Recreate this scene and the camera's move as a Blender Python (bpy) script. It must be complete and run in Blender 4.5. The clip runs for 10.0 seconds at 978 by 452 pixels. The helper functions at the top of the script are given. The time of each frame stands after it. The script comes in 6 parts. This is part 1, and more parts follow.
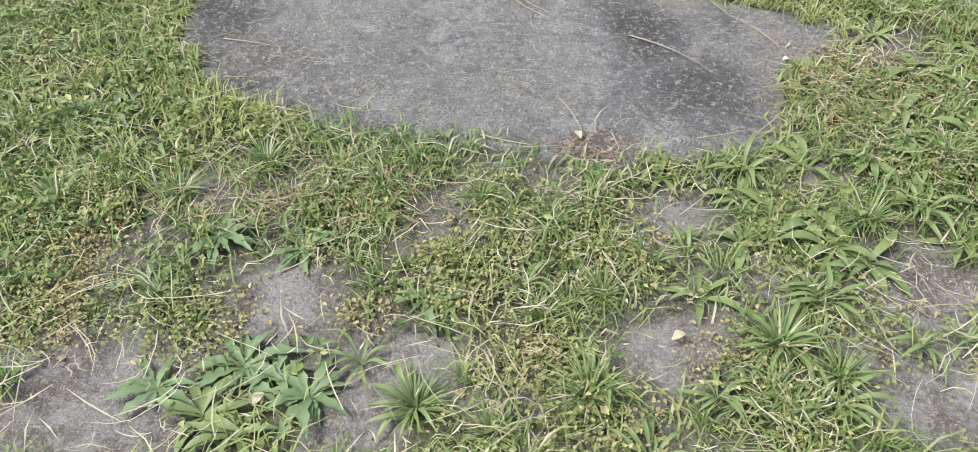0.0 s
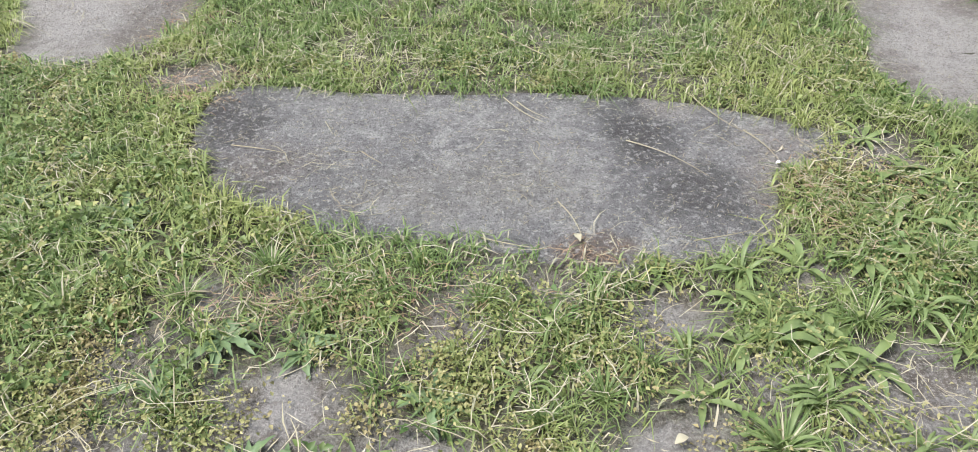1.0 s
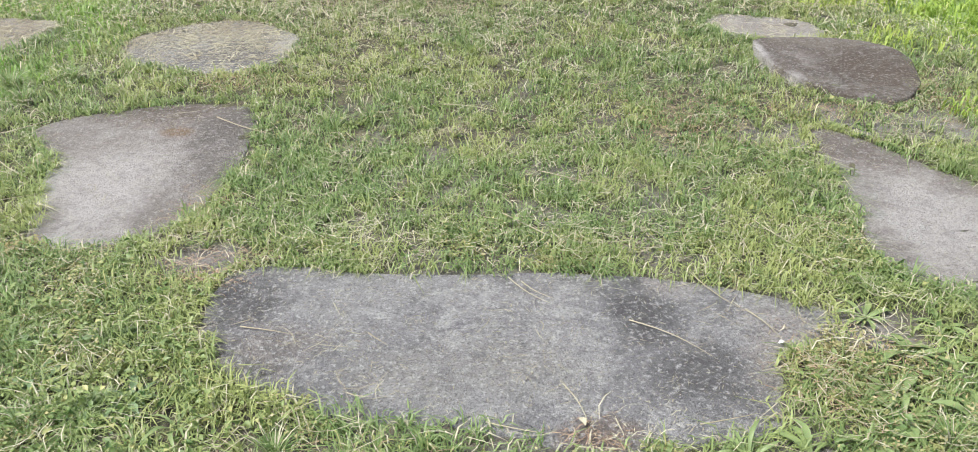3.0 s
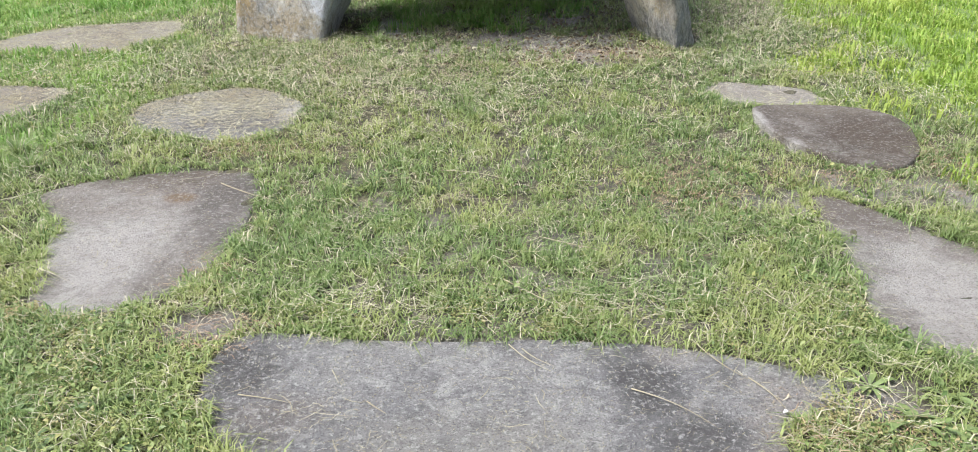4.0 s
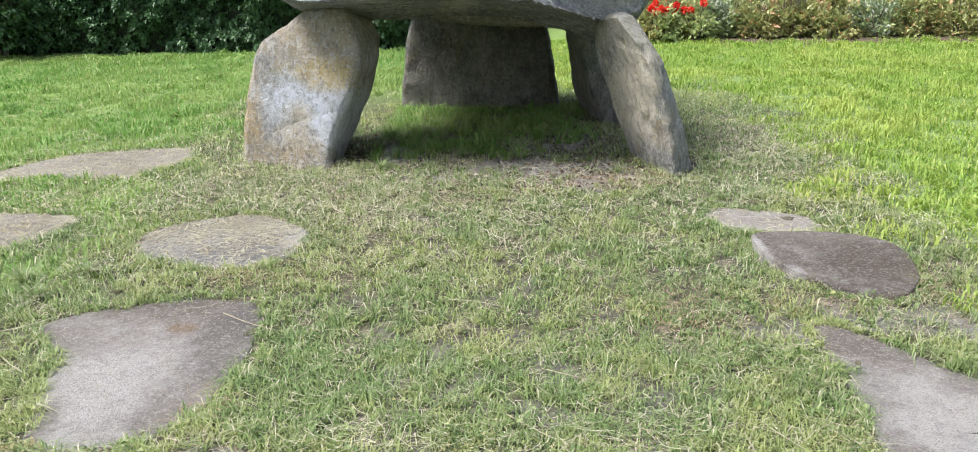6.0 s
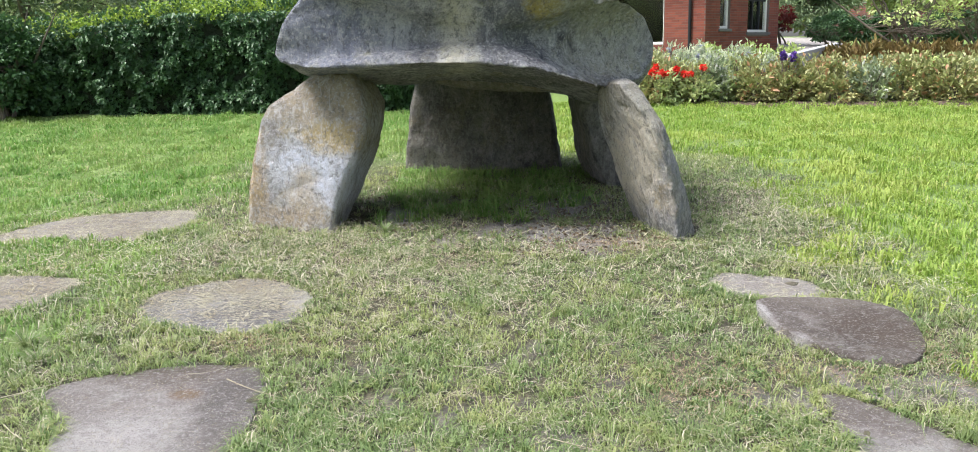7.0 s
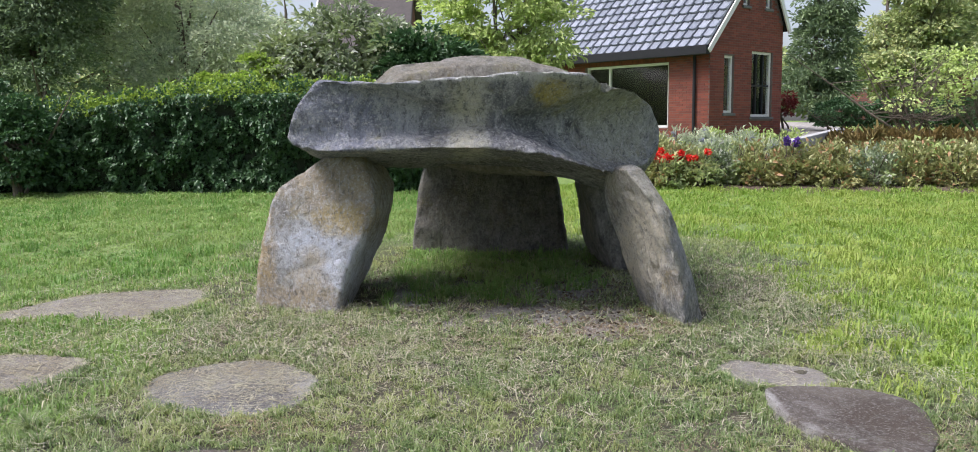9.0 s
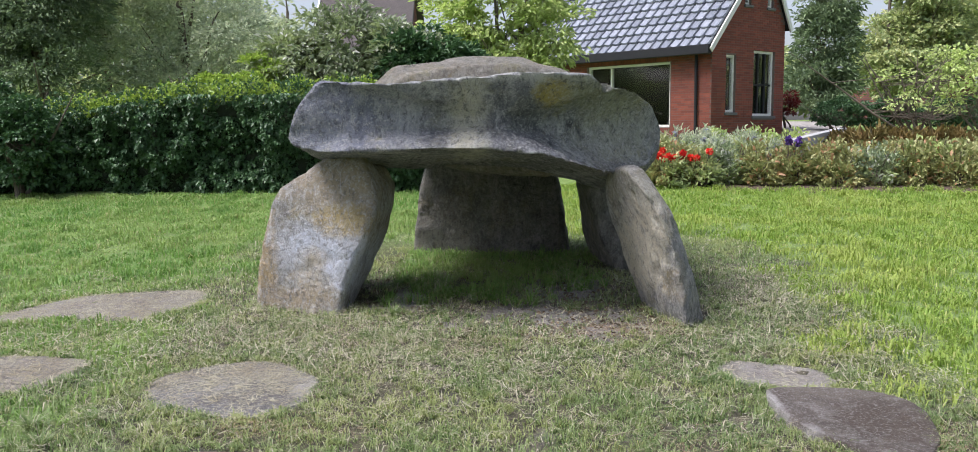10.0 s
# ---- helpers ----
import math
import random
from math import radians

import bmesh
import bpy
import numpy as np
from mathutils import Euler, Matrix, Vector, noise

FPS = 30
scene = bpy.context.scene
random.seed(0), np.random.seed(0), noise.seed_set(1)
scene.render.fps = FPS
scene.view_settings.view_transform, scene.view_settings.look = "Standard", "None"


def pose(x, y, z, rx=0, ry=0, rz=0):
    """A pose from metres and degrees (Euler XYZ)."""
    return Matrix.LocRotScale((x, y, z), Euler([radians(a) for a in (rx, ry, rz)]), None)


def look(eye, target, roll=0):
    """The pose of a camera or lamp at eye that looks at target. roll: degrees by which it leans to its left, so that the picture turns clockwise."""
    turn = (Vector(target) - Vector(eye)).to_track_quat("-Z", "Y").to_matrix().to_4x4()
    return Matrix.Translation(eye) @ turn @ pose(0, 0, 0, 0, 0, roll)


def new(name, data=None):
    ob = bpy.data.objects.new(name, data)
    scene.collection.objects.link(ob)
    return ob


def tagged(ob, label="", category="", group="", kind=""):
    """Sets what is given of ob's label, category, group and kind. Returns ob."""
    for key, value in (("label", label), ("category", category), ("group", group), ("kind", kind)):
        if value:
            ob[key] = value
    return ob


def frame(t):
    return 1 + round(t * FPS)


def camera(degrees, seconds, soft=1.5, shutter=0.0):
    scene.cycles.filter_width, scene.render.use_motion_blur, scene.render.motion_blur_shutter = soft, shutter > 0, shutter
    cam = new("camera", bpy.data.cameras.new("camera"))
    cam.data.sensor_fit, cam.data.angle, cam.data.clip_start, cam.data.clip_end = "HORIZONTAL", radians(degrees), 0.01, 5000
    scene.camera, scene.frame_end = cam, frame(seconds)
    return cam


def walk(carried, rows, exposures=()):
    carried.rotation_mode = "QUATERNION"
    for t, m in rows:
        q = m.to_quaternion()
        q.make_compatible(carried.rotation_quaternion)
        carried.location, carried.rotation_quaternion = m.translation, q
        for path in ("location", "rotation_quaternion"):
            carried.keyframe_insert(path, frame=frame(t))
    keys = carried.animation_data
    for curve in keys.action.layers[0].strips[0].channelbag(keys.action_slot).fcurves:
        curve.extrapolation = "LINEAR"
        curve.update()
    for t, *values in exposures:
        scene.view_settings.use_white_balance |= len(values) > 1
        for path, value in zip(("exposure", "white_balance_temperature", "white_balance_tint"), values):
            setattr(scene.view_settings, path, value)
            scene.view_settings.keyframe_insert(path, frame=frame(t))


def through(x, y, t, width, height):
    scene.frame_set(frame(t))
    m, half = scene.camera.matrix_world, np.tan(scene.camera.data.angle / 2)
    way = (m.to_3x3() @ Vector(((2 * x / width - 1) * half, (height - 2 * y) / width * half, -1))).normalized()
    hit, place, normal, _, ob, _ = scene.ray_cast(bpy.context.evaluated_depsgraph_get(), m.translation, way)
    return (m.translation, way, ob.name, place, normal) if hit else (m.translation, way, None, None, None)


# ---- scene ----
cam = camera(58.1, 10.0, 0.9)
PATH = [
    (0, (0.008, -0.284, 1.409), (0.019, 1.164, 0.030), -0.1),
    (0.5, (0.009, -0.288, 1.425), (0.020, 1.247, 0.142), -0.2),
    (1, (0.004, -0.295, 1.437), (0.018, 1.295, 0.225), -0.3),
    (1.5, (0.013, -0.289, 1.456), (0.021, 1.359, 0.324), -0.6),
    (2, (0.019, -0.287, 1.471), (0.025, 1.411, 0.413), -0.7),
    (2.5, (0.017, -0.293, 1.488), (0.021, 1.448, 0.505), -0.8),
    (3, (0.018, -0.294, 1.505), (0.015, 1.489, 0.599), -0.9),
    (3.2, (0.012, -0.300, 1.507), (0.013, 1.497, 0.630), -0.7),
    (4.3, (0.035, -0.286, 1.520), (0.021, 1.572, 0.780), -1.0),
    (4.5, (0.028, -0.287, 1.528), (0.017, 1.580, 0.811), -1.0),
    (5, (0.035, -0.284, 1.545), (0.022, 1.606, 0.893), -1.0),
    (5.5, (0.038, -0.284, 1.563), (0.025, 1.626, 0.973), -1.1),
    (7, (0.014, -0.288, 1.614), (0.002, 1.671, 1.214), -0.9),
    (7.5, (0.014, -0.284, 1.639), (0.000, 1.688, 1.309), -0.7),
    (8, (0.006, -0.287, 1.649), (-0.009, 1.695, 1.385), -0.4),
    (8.5, (0.009, -0.303, 1.657), (-0.011, 1.683, 1.421), -0.4),
    (9, (-0.003, -0.305, 1.652), (-0.024, 1.682, 1.427), -0.3),
    (9.5, (0.001, -0.299, 1.660), (-0.020, 1.687, 1.432), -0.3),
    (10, (0.006, -0.300, 1.659), (-0.020, 1.687, 1.433), -0.4),
]
walk(cam, [(t, look(eye, target, roll)) for t, eye, target, roll in PATH],
     exposures=[(0.0, 0.65, 6450, 10), (2.0, 0.81, 6450, 10), (5.0, 0.95, 6420, 10), (6.5, 1.0, 6350, 12), (7.4, 0.94, 6300, 14), (8.2, 0.70, 6250, 16), (9.0, 0.56, 6200, 17), (10.0, 0.56, 6200, 17)])

# ---- sky and sun: bright, thin overcast ----
SUN_EL, SUN_AZ = radians(60), radians(-108)
world = bpy.data.worlds.new("sky")
scene.world = world
world.use_nodes = True
wn = world.node_tree.nodes
wsky = wn.new("ShaderNodeTexSky")
wsky.sky_type = "NISHITA"
wsky.sun_disc = False
wsky.sun_elevation = SUN_EL
wsky.sun_rotation = SUN_AZ
wsky.dust_density = 3.0
wsky.ozone_density = 0.6
whue = wn.new("ShaderNodeHueSaturation")
whue.inputs["Saturation"].default_value = 0.6
world.node_tree.links.new(wsky.outputs[0], whue.inputs["Color"])
world.node_tree.links.new(whue.outputs[0], wn["Background"].inputs[0])
wn["Background"].inputs[1].default_value = 0.13
sun = new("sun", bpy.data.lights.new("sun", "SUN"))
sun.data.energy = 3.0
sun.data.angle = radians(24)
sun.data.color = (1.0, 0.97, 0.92)
sun_from = Vector((math.sin(SUN_AZ) * math.cos(SUN_EL), math.cos(SUN_AZ) * math.cos(SUN_EL), math.sin(SUN_EL)))
sun.matrix_world = look(sun_from * 60, (0, 0, 0))


# ---- materials ----
class Shade:
    """A node material with small helpers."""

    def __init__(self, name, rough=0.8, metal=0.0):
        self.mat = bpy.data.materials.new(name)
        self.mat.use_nodes = True
        self.n = self.mat.node_tree.nodes
        self.l = self.mat.node_tree.links
        self.b = self.n["Principled BSDF"]
        self.b.inputs["Roughness"].default_value = rough
        self.b.inputs["Metallic"].default_value = metal
        self.co = self.n.new("ShaderNodeTexCoord").outputs["Object"]

    def put(self, value, socket):
        if isinstance(value, bpy.types.NodeSocket):
            self.l.new(value, socket)
        else:
            socket.default_value = (*value, 1.0) if isinstance(value, tuple) and len(value) == 3 else value

    def noise(self, scale, detail=4.0, rough=0.55, stretch=None, warp=0.0):
        t = self.n.new("ShaderNodeTexNoise")
        t.inputs["Scale"].default_value = scale
        t.inputs["Detail"].default_value = detail
        t.inputs["Roughness"].default_value = rough
        t.inputs["Distortion"].default_value = warp
        co = self.co
        if stretch:
            m = self.n.new("ShaderNodeMapping")
            m.inputs["Scale"].default_value = stretch
            self.l.new(co, m.inputs[0])
            co = m.outputs[0]
        self.l.new(co, t.inputs["Vector"])
        return t.outputs["Fac"]

    def ramp(self, fac, lo, hi):
        r = self.n.new("ShaderNodeMapRange")
        r.inputs["From Min"].default_value = lo
        r.inputs["From Max"].default_value = hi
        self.put(fac, r.inputs["Value"])
        return r.outputs[0]

    def math(self, op, a, b):
        m = self.n.new("ShaderNodeMath")
        m.operation = op
        self.put(a, m.inputs[0])
        self.put(b, m.inputs[1])
        return m.outputs[0]

    def mix(self, fac, a, b, blend="MIX"):
        m = self.n.new("ShaderNodeMix")
        m.data_type = "RGBA"
        m.blend_type = blend
        self.put(fac, m.inputs[0])
        self.put(a, m.inputs[6])
        self.put(b, m.inputs[7])
        return m.outputs[2]

    def bump(self, height, strength=0.4, depth=0.01):
        b = self.n.new("ShaderNodeBump")
        b.inputs["Strength"].default_value = strength
        b.inputs["Distance"].default_value = depth
        self.put(height, b.inputs["Height"])
        self.l.new(b.outputs[0], self.b.inputs["Normal"])
        return self

    def spot(self, x, y, rx, ry, seed=0.0, axis=1):
        """A patch with a ragged edge, 1 inside and 0 outside."""
        p = self.n.new("ShaderNodeSeparateXYZ")
        self.l.new(self.co, p.inputs[0])
        dx = self.math("MULTIPLY", self.math("SUBTRACT", p.outputs[0], x), 1 / rx)
        dy = self.math("MULTIPLY", self.math("SUBTRACT", p.outputs[axis], y), 1 / ry)
        d = self.math("ADD", self.math("MULTIPLY", dx, dx), self.math("MULTIPLY", dy, dy))
        d = self.math("ADD", d, self.math("MULTIPLY", self.noise(6 + seed, 10, 0.8, warp=0.6), 5.2))
        return self.ramp(d, 4.1, 2.7)

    def colour(self, c):
        self.put(c, self.b.inputs["Base Color"])
        return self

    def island(self):
        return self.n.new("ShaderNodeNewGeometry").outputs["Random Per Island"]

    def each(self):
        return self.n.new("ShaderNodeObjectInfo").outputs["Random"]


def plain(name, c, c2, scale, rough=0.6, metal=0.0, bump=0.15, depth=0.003):
    s = Shade(name, rough, metal)
    s.colour(s.mix(s.noise(scale, 5), c, c2))
    return s.bump(s.noise(scale * 6, 4), bump, depth).mat


def stone(name, c, c2, dark, pale, lichen, rust=0.0, shift=0.0, spots=()):
    """Weathered boulder: grey ground, dark algae films, pale scuffs, lichen and rust."""
    s = Shade(name, 0.9)
    big = s.noise(1.9 + shift, 6, 0.65, warp=0.5)
    mid = s.noise(7 + shift, 8, 0.7, warp=0.3)
    grain = s.noise(110, 4, 0.8)
    speck = s.noise(38, 6, 0.8)
    col = s.mix(s.ramp(big, 0.42, 0.56), c, c2)
    col = s.mix(s.math("MULTIPLY", s.ramp(s.noise(3.4 + shift, 8, 0.75, (1.7, 1.7, 0.6), 0.4), 0.48, 0.60), 0.85), col, dark)
    col = s.mix(s.math("MULTIPLY", s.ramp(s.noise(4.6 - shift, 9, 0.8, (1, 1, 0.75), 0.7), 0.52, 0.60), 0.8), col, pale)
    col = s.mix(s.math("MULTIPLY", s.ramp(s.noise(2.6 + shift, 9, 0.8), 0.52, 0.60), 0.7), col, lichen)
    if rust:
        col = s.mix(s.math("MULTIPLY", s.ramp(s.noise(2.2 - shift, 8, 0.75, (1, 1, 0.6), 0.3), 0.48, 0.60), rust), col, (0.33, 0.22, 0.085))
    col = s.mix(s.math("MULTIPLY", s.ramp(s.noise(15, 10, 0.85, warp=0.5), 0.51, 0.58), 0.5), col, pale)
    col = s.mix(s.math("MULTIPLY", s.ramp(s.noise(19 + shift, 10, 0.85, (1, 1, 0.5), 0.6), 0.52, 0.59), 0.55), col, dark)
    col = s.mix(s.math("MULTIPLY", s.ramp(mid, 0.46, 0.62), 0.35), col, dark)
    for i, (x, z, rx, rz, stain_or_shade, much) in enumerate(spots):
        col = s.mix(s.math("MULTIPLY", s.spot(x, z, rx, rz, i, 2), much), col, stain_or_shade)
    col = s.mix(s.math("MULTIPLY", s.ramp(s.noise(26, 9, 0.85, (1, 1, 0.6), 0.5), 0.52, 0.58), 0.7), col, dark)
    col = s.mix(s.math("MULTIPLY", s.ramp(s.noise(11 - shift, 10, 0.85, (1.3, 1.3, 0.6), 0.8), 0.53, 0.58), 0.4), col, pale)
    col = s.mix(s.math("MULTIPLY", s.ramp(speck, 0.52, 0.64), 0.6), col, pale)
    col = s.mix(s.math("MULTIPLY", s.ramp(grain, 0.52, 0.64), 0.45), col, dark)
    s.colour(col)
    h = s.math("ADD", s.math("MULTIPLY", mid, 1.6), s.math("ADD", s.math("MULTIPLY", speck, 0.5), s.math("MULTIPLY", grain, 0.2)))
    return s.bump(h, 1.0, 0.05).mat


def leafy(name, a, b, c, rough=0.55, through=0.3, scale=1.2, rare=None):
    """Leaves: colour varies from leaf to leaf and in drifts; light passes through in part."""
    s = Shade(name, rough)
    one = s.island()
    col = s.mix(one, a, b)
    col = s.mix(s.ramp(s.noise(scale, 5, 0.7), 0.46, 0.60), col, c)
    col = s.mix(s.ramp(s.math("FRACT", s.math("MULTIPLY", one, 7.31), 0.0), 0.86, 0.92), col, rare or b)
    col = s.mix(s.math("MULTIPLY", s.ramp(s.noise(scale * 3.3, 6, 0.7), 0.53, 0.62), 0.45), col, a)
    s.colour(col)
    s.b.inputs["Specular IOR Level"].default_value = 0.55
    tr = s.n.new("ShaderNodeBsdfTranslucent")
    s.put(col, tr.inputs[0])
    mx = s.n.new("ShaderNodeMixShader")
    mx.inputs[0].default_value = through
    s.l.new(s.b.outputs[0], mx.inputs[1])
    s.l.new(tr.outputs[0], mx.inputs[2])
    s.l.new(mx.outputs[0], s.n["Material Output"].inputs["Surface"])
    return s.mat


def slab_stone(name, c, c2, dark, pale, spots=()):
    """Worn slab: blotches, ragged stains, lichen flecks and a gritty face."""
    s = Shade(name, 0.95)
    col = s.mix(s.ramp(s.noise(3.2, 8, 0.75, warp=0.4), 0.45, 0.56), c, c2)
    col = s.mix(s.math("MULTIPLY", s.ramp(s.noise(2.1, 9, 0.75, warp=0.6), 0.52, 0.60), 0.45), col, dark)
    col = s.mix(s.math("MULTIPLY", s.ramp(s.noise(5.5, 10, 0.8, warp=0.8), 0.52, 0.60), 0.45), col, pale)
    for i, (x, y, rx, ry, stain_or_shade, much) in enumerate(spots):
        col = s.mix(s.math("MULTIPLY", s.spot(x, y, rx, ry, i), much), col, stain_or_shade)
    fine = s.noise(150, 4, 0.85)
    speck = s.noise(60, 6, 0.85)
    col = s.mix(s.math("MULTIPLY", s.ramp(s.noise(22, 8, 0.8), 0.50, 0.60), 0.35), col, dark)
    col = s.mix(s.math("MULTIPLY", s.ramp(speck, 0.53, 0.60), 0.7), col, pale)
    col = s.mix(s.math("MULTIPLY", s.ramp(fine, 0.53, 0.60), 0.7), col, dark)
    s.colour(col)
    return s.bump(s.math("ADD", fine, s.math("MULTIPLY", speck, 2.0)), 1.0, 0.009).mat


M = {}
# last two spots: light painted on the top rim, shade along the underside
M["cap"] = stone("capstone_granite", (0.22, 0.232, 0.272), (0.345, 0.352, 0.375), (0.052, 0.055, 0.07), (0.63, 0.63, 0.63), (0.33, 0.31, 0.16), spots=[(-1.08, 1.7, 0.34, 0.3, (0.21, 0.23, 0.31), 0.8), (-0.2, 1.72, 0.15, 0.32, (0.58, 0.56, 0.45), 0.85), (-0.62, 1.78, 0.16, 0.3, (0.40, 0.415, 0.46), 0.7), (0.13, 1.7, 0.22, 0.3, (0.11, 0.115, 0.14), 0.75), (-0.42, 1.62, 0.10, 0.2, (0.15, 0.155, 0.18), 0.6), (0.36, 1.88, 0.13, 0.09, (0.48, 0.38, 0.09), 0.8), (0.8, 1.55, 0.3, 0.25, (0.38, 0.38, 0.33), 0.75), (0.75, 1.85, 0.3, 0.14, (0.32, 0.32, 0.22), 0.7), (0.1, 2.0, 1.2, 0.05, (0.60, 0.60, 0.58), 0.8), (0.25, 1.36, 1.0, 0.05, (0.10, 0.10, 0.105), 0.6)])
M["cap2"] = stone("rear_capstone_granite", (0.24, 0.225, 0.19), (0.30, 0.28, 0.24), (0.12, 0.115, 0.10), (0.42, 0.41, 0.37), (0.25, 0.24, 0.13), 0.2, 0.35)
M["leg"] = stone("upright_granite", (0.41, 0.385, 0.35), (0.48, 0.47, 0.46), (0.16, 0.15, 0.14), (0.66, 0.68, 0.72), (0.34, 0.29, 0.14), 0.35, 0.5, [(-1.24, 0.76, 0.34, 0.26, (0.62, 0.66, 0.76), 0.95), (-1.36, 0.58, 0.14, 0.22, (0.48, 0.37, 0.18), 0.6), (-1.72, 0.75, 0.10, 0.45, (0.50, 0.36, 0.17), 0.7), (-1.2, 1.24, 0.42, 0.2, (0.36, 0.295, 0.19), 0.8), (-1.12, 1.0, 0.22, 0.12, (0.50, 0.38, 0.15), 0.85), (-1.5, 0.42, 0.3, 0.12, (0.46, 0.37, 0.26), 0.7)])
# pale spot at 0.98 and bluish one at 1.22: lit and shaded facets in colour
M["leg2"] = stone("leaning_granite", (0.41, 0.39, 0.35), (0.30, 0.305, 0.325), (0.11, 0.11, 0.112), (0.64, 0.63, 0.59), (0.27, 0.25, 0.14), 0.45, -0.4, [(0.98, 0.85, 0.14, 0.4, (0.66, 0.60, 0.48), 0.95), (1.18, 0.62, 0.07, 0.14, (0.46, 0.33, 0.10), 0.75), (1.22, 0.75, 0.10, 0.45, (0.27, 0.29, 0.34), 0.6), (0.9, 1.25, 0.2, 0.12, (0.36, 0.34, 0.27), 0.7)])
# granite darkened to put the shade of the chamber into its colour
M["inner"] = stone("chamber_granite_shaded", (0.165, 0.16, 0.15), (0.245, 0.238, 0.215), (0.065, 0.065, 0.065), (0.33, 0.32, 0.30), (0.14, 0.14, 0.085), 0.2, 0.8)
INK, BROWN, CHALK = (0.055, 0.052, 0.052), (0.135, 0.10, 0.075), (0.50, 0.485, 0.47)
GREY = ((0.23, 0.229, 0.235), (0.30, 0.297, 0.298), (0.075, 0.074, 0.077), (0.56, 0.555, 0.545))
PALE = ((0.29, 0.265, 0.245), (0.35, 0.33, 0.31), (0.13, 0.115, 0.105), (0.48, 0.465, 0.45))
M["slab_front"] = slab_stone("slab_front", *GREY, [(-0.72, 1.98, 0.14, 0.16, INK, 0.75), (0.46, 1.88, 0.11, 0.17, INK, 0.8), (0.61, 1.62, 0.16, 0.12, INK, 0.65), (0.57, 2.0, 0.10, 0.07, (0.33, 0.31, 0.30), 0.8), (0.28, 1.36, 0.11, 0.07, (0.16, 0.11, 0.085), 0.8), (-0.6, 1.72, 0.16, 0.12, BROWN, 0.4), (0.82, 1.65, 0.12, 0.25, (0.36, 0.33, 0.31), 0.75), (-0.05, 1.62, 0.35, 0.12, (0.30, 0.29, 0.27), 0.5)])
M["slab_left"] = slab_stone("slab_left", *PALE, [(-1.45, 2.65, 0.30, 0.42, CHALK, 0.7), (-1.35, 3.48, 0.6, 0.22, (0.12, 0.095, 0.075), 0.9), (-1.05, 3.15, 0.18, 0.45, (0.12, 0.108, 0.10), 0.85), (-1.6, 2.45, 0.12, 0.2, (0.20, 0.18, 0.16), 0.7), (-1.15, 2.5, 0.1, 0.2, (0.17, 0.15, 0.135), 0.7), (-1.3, 3.2, 0.07, 0.05, (0.20, 0.13, 0.07), 0.9), (-1.75, 3.1, 0.15, 0.2, (0.19, 0.165, 0.15), 0.6)])
M["slab_step"] = slab_stone("slab_step", *GREY, [(-1.25, 4.1, 0.35, 0.2, (0.13, 0.125, 0.125), 0.6), (-1.5, 4.55, 0.4, 0.2, (0.36, 0.34, 0.29), 0.6), (-1.05, 4.3, 0.08, 0.12, CHALK, 0.8)])
M["slab_pale"] = slab_stone("slab_pale", *PALE)
M["slab_dark"] = slab_stone("slab_dark", (0.135, 0.112, 0.095), (0.18, 0.155, 0.13), (0.055, 0.045, 0.038), (0.40, 0.385, 0.37), [(1.36, 3.95, 0.035, 0.2, CHALK, 0.85), (1.43, 3.62, 0.05, 0.08, CHALK, 0.8), (1.85, 3.75, 0.28, 0.3, (0.085, 0.06, 0.04), 0.8)])
M["slab_right"] = slab_stone("slab_right", *PALE, [(1.52, 2.35, 0.25, 0.38, CHALK, 0.65), (1.42, 2.98, 0.28, 0.26, (0.13, 0.105, 0.09), 0.85), (1.75, 2.75, 0.12, 0.2, (0.18, 0.155, 0.14), 0.75), (1.3, 2.2, 0.08, 0.16, (0.20, 0.18, 0.165), 0.7), (1.35, 2.6, 0.12, 0.2, (0.22, 0.205, 0.195), 0.5)])
M["grass"] = leafy("lawn_blades", (0.135, 0.220, 0.070), (0.280, 0.370, 0.145), (0.350, 0.400, 0.15), 0.55, 0.35, 1.6, (0.570, 0.530, 0.40))
M["grass_lush"] = leafy("lush_lawn_blades", (0.21, 0.35, 0.045), (0.33, 0.46, 0.085), (0.38, 0.475, 0.10), 0.55, 0.4, 0.7, (0.45, 0.48, 0.16))
M["grass_left"] = leafy("cool_lawn_blades", (0.13, 0.275, 0.05), (0.23, 0.39, 0.09), (0.28, 0.40, 0.11), 0.55, 0.4, 0.7, (0.40, 0.42, 0.18))
M["straw"] = leafy("dry_straw", (0.413, 0.383, 0.264), (0.550, 0.522, 0.399), (0.361, 0.313, 0.212), 0.7, 0.15, 2.0)
M["herb"] = leafy("creeping_herb", (0.20, 0.25, 0.085), (0.36, 0.38, 0.15), (0.42, 0.36, 0.19), 0.6, 0.3, 3.5, (0.50, 0.46, 0.24))
M["weed"] = leafy("weed_leaf", (0.135, 0.205, 0.075), (0.235, 0.305, 0.12), (0.265, 0.325, 0.11), 0.5, 0.25, 3.0)
M["weed_blue"] = leafy("weed_leaf_dull", (0.135, 0.216, 0.101), (0.189, 0.277, 0.135), (0.230, 0.297, 0.121), 0.55, 0.25, 3.0)
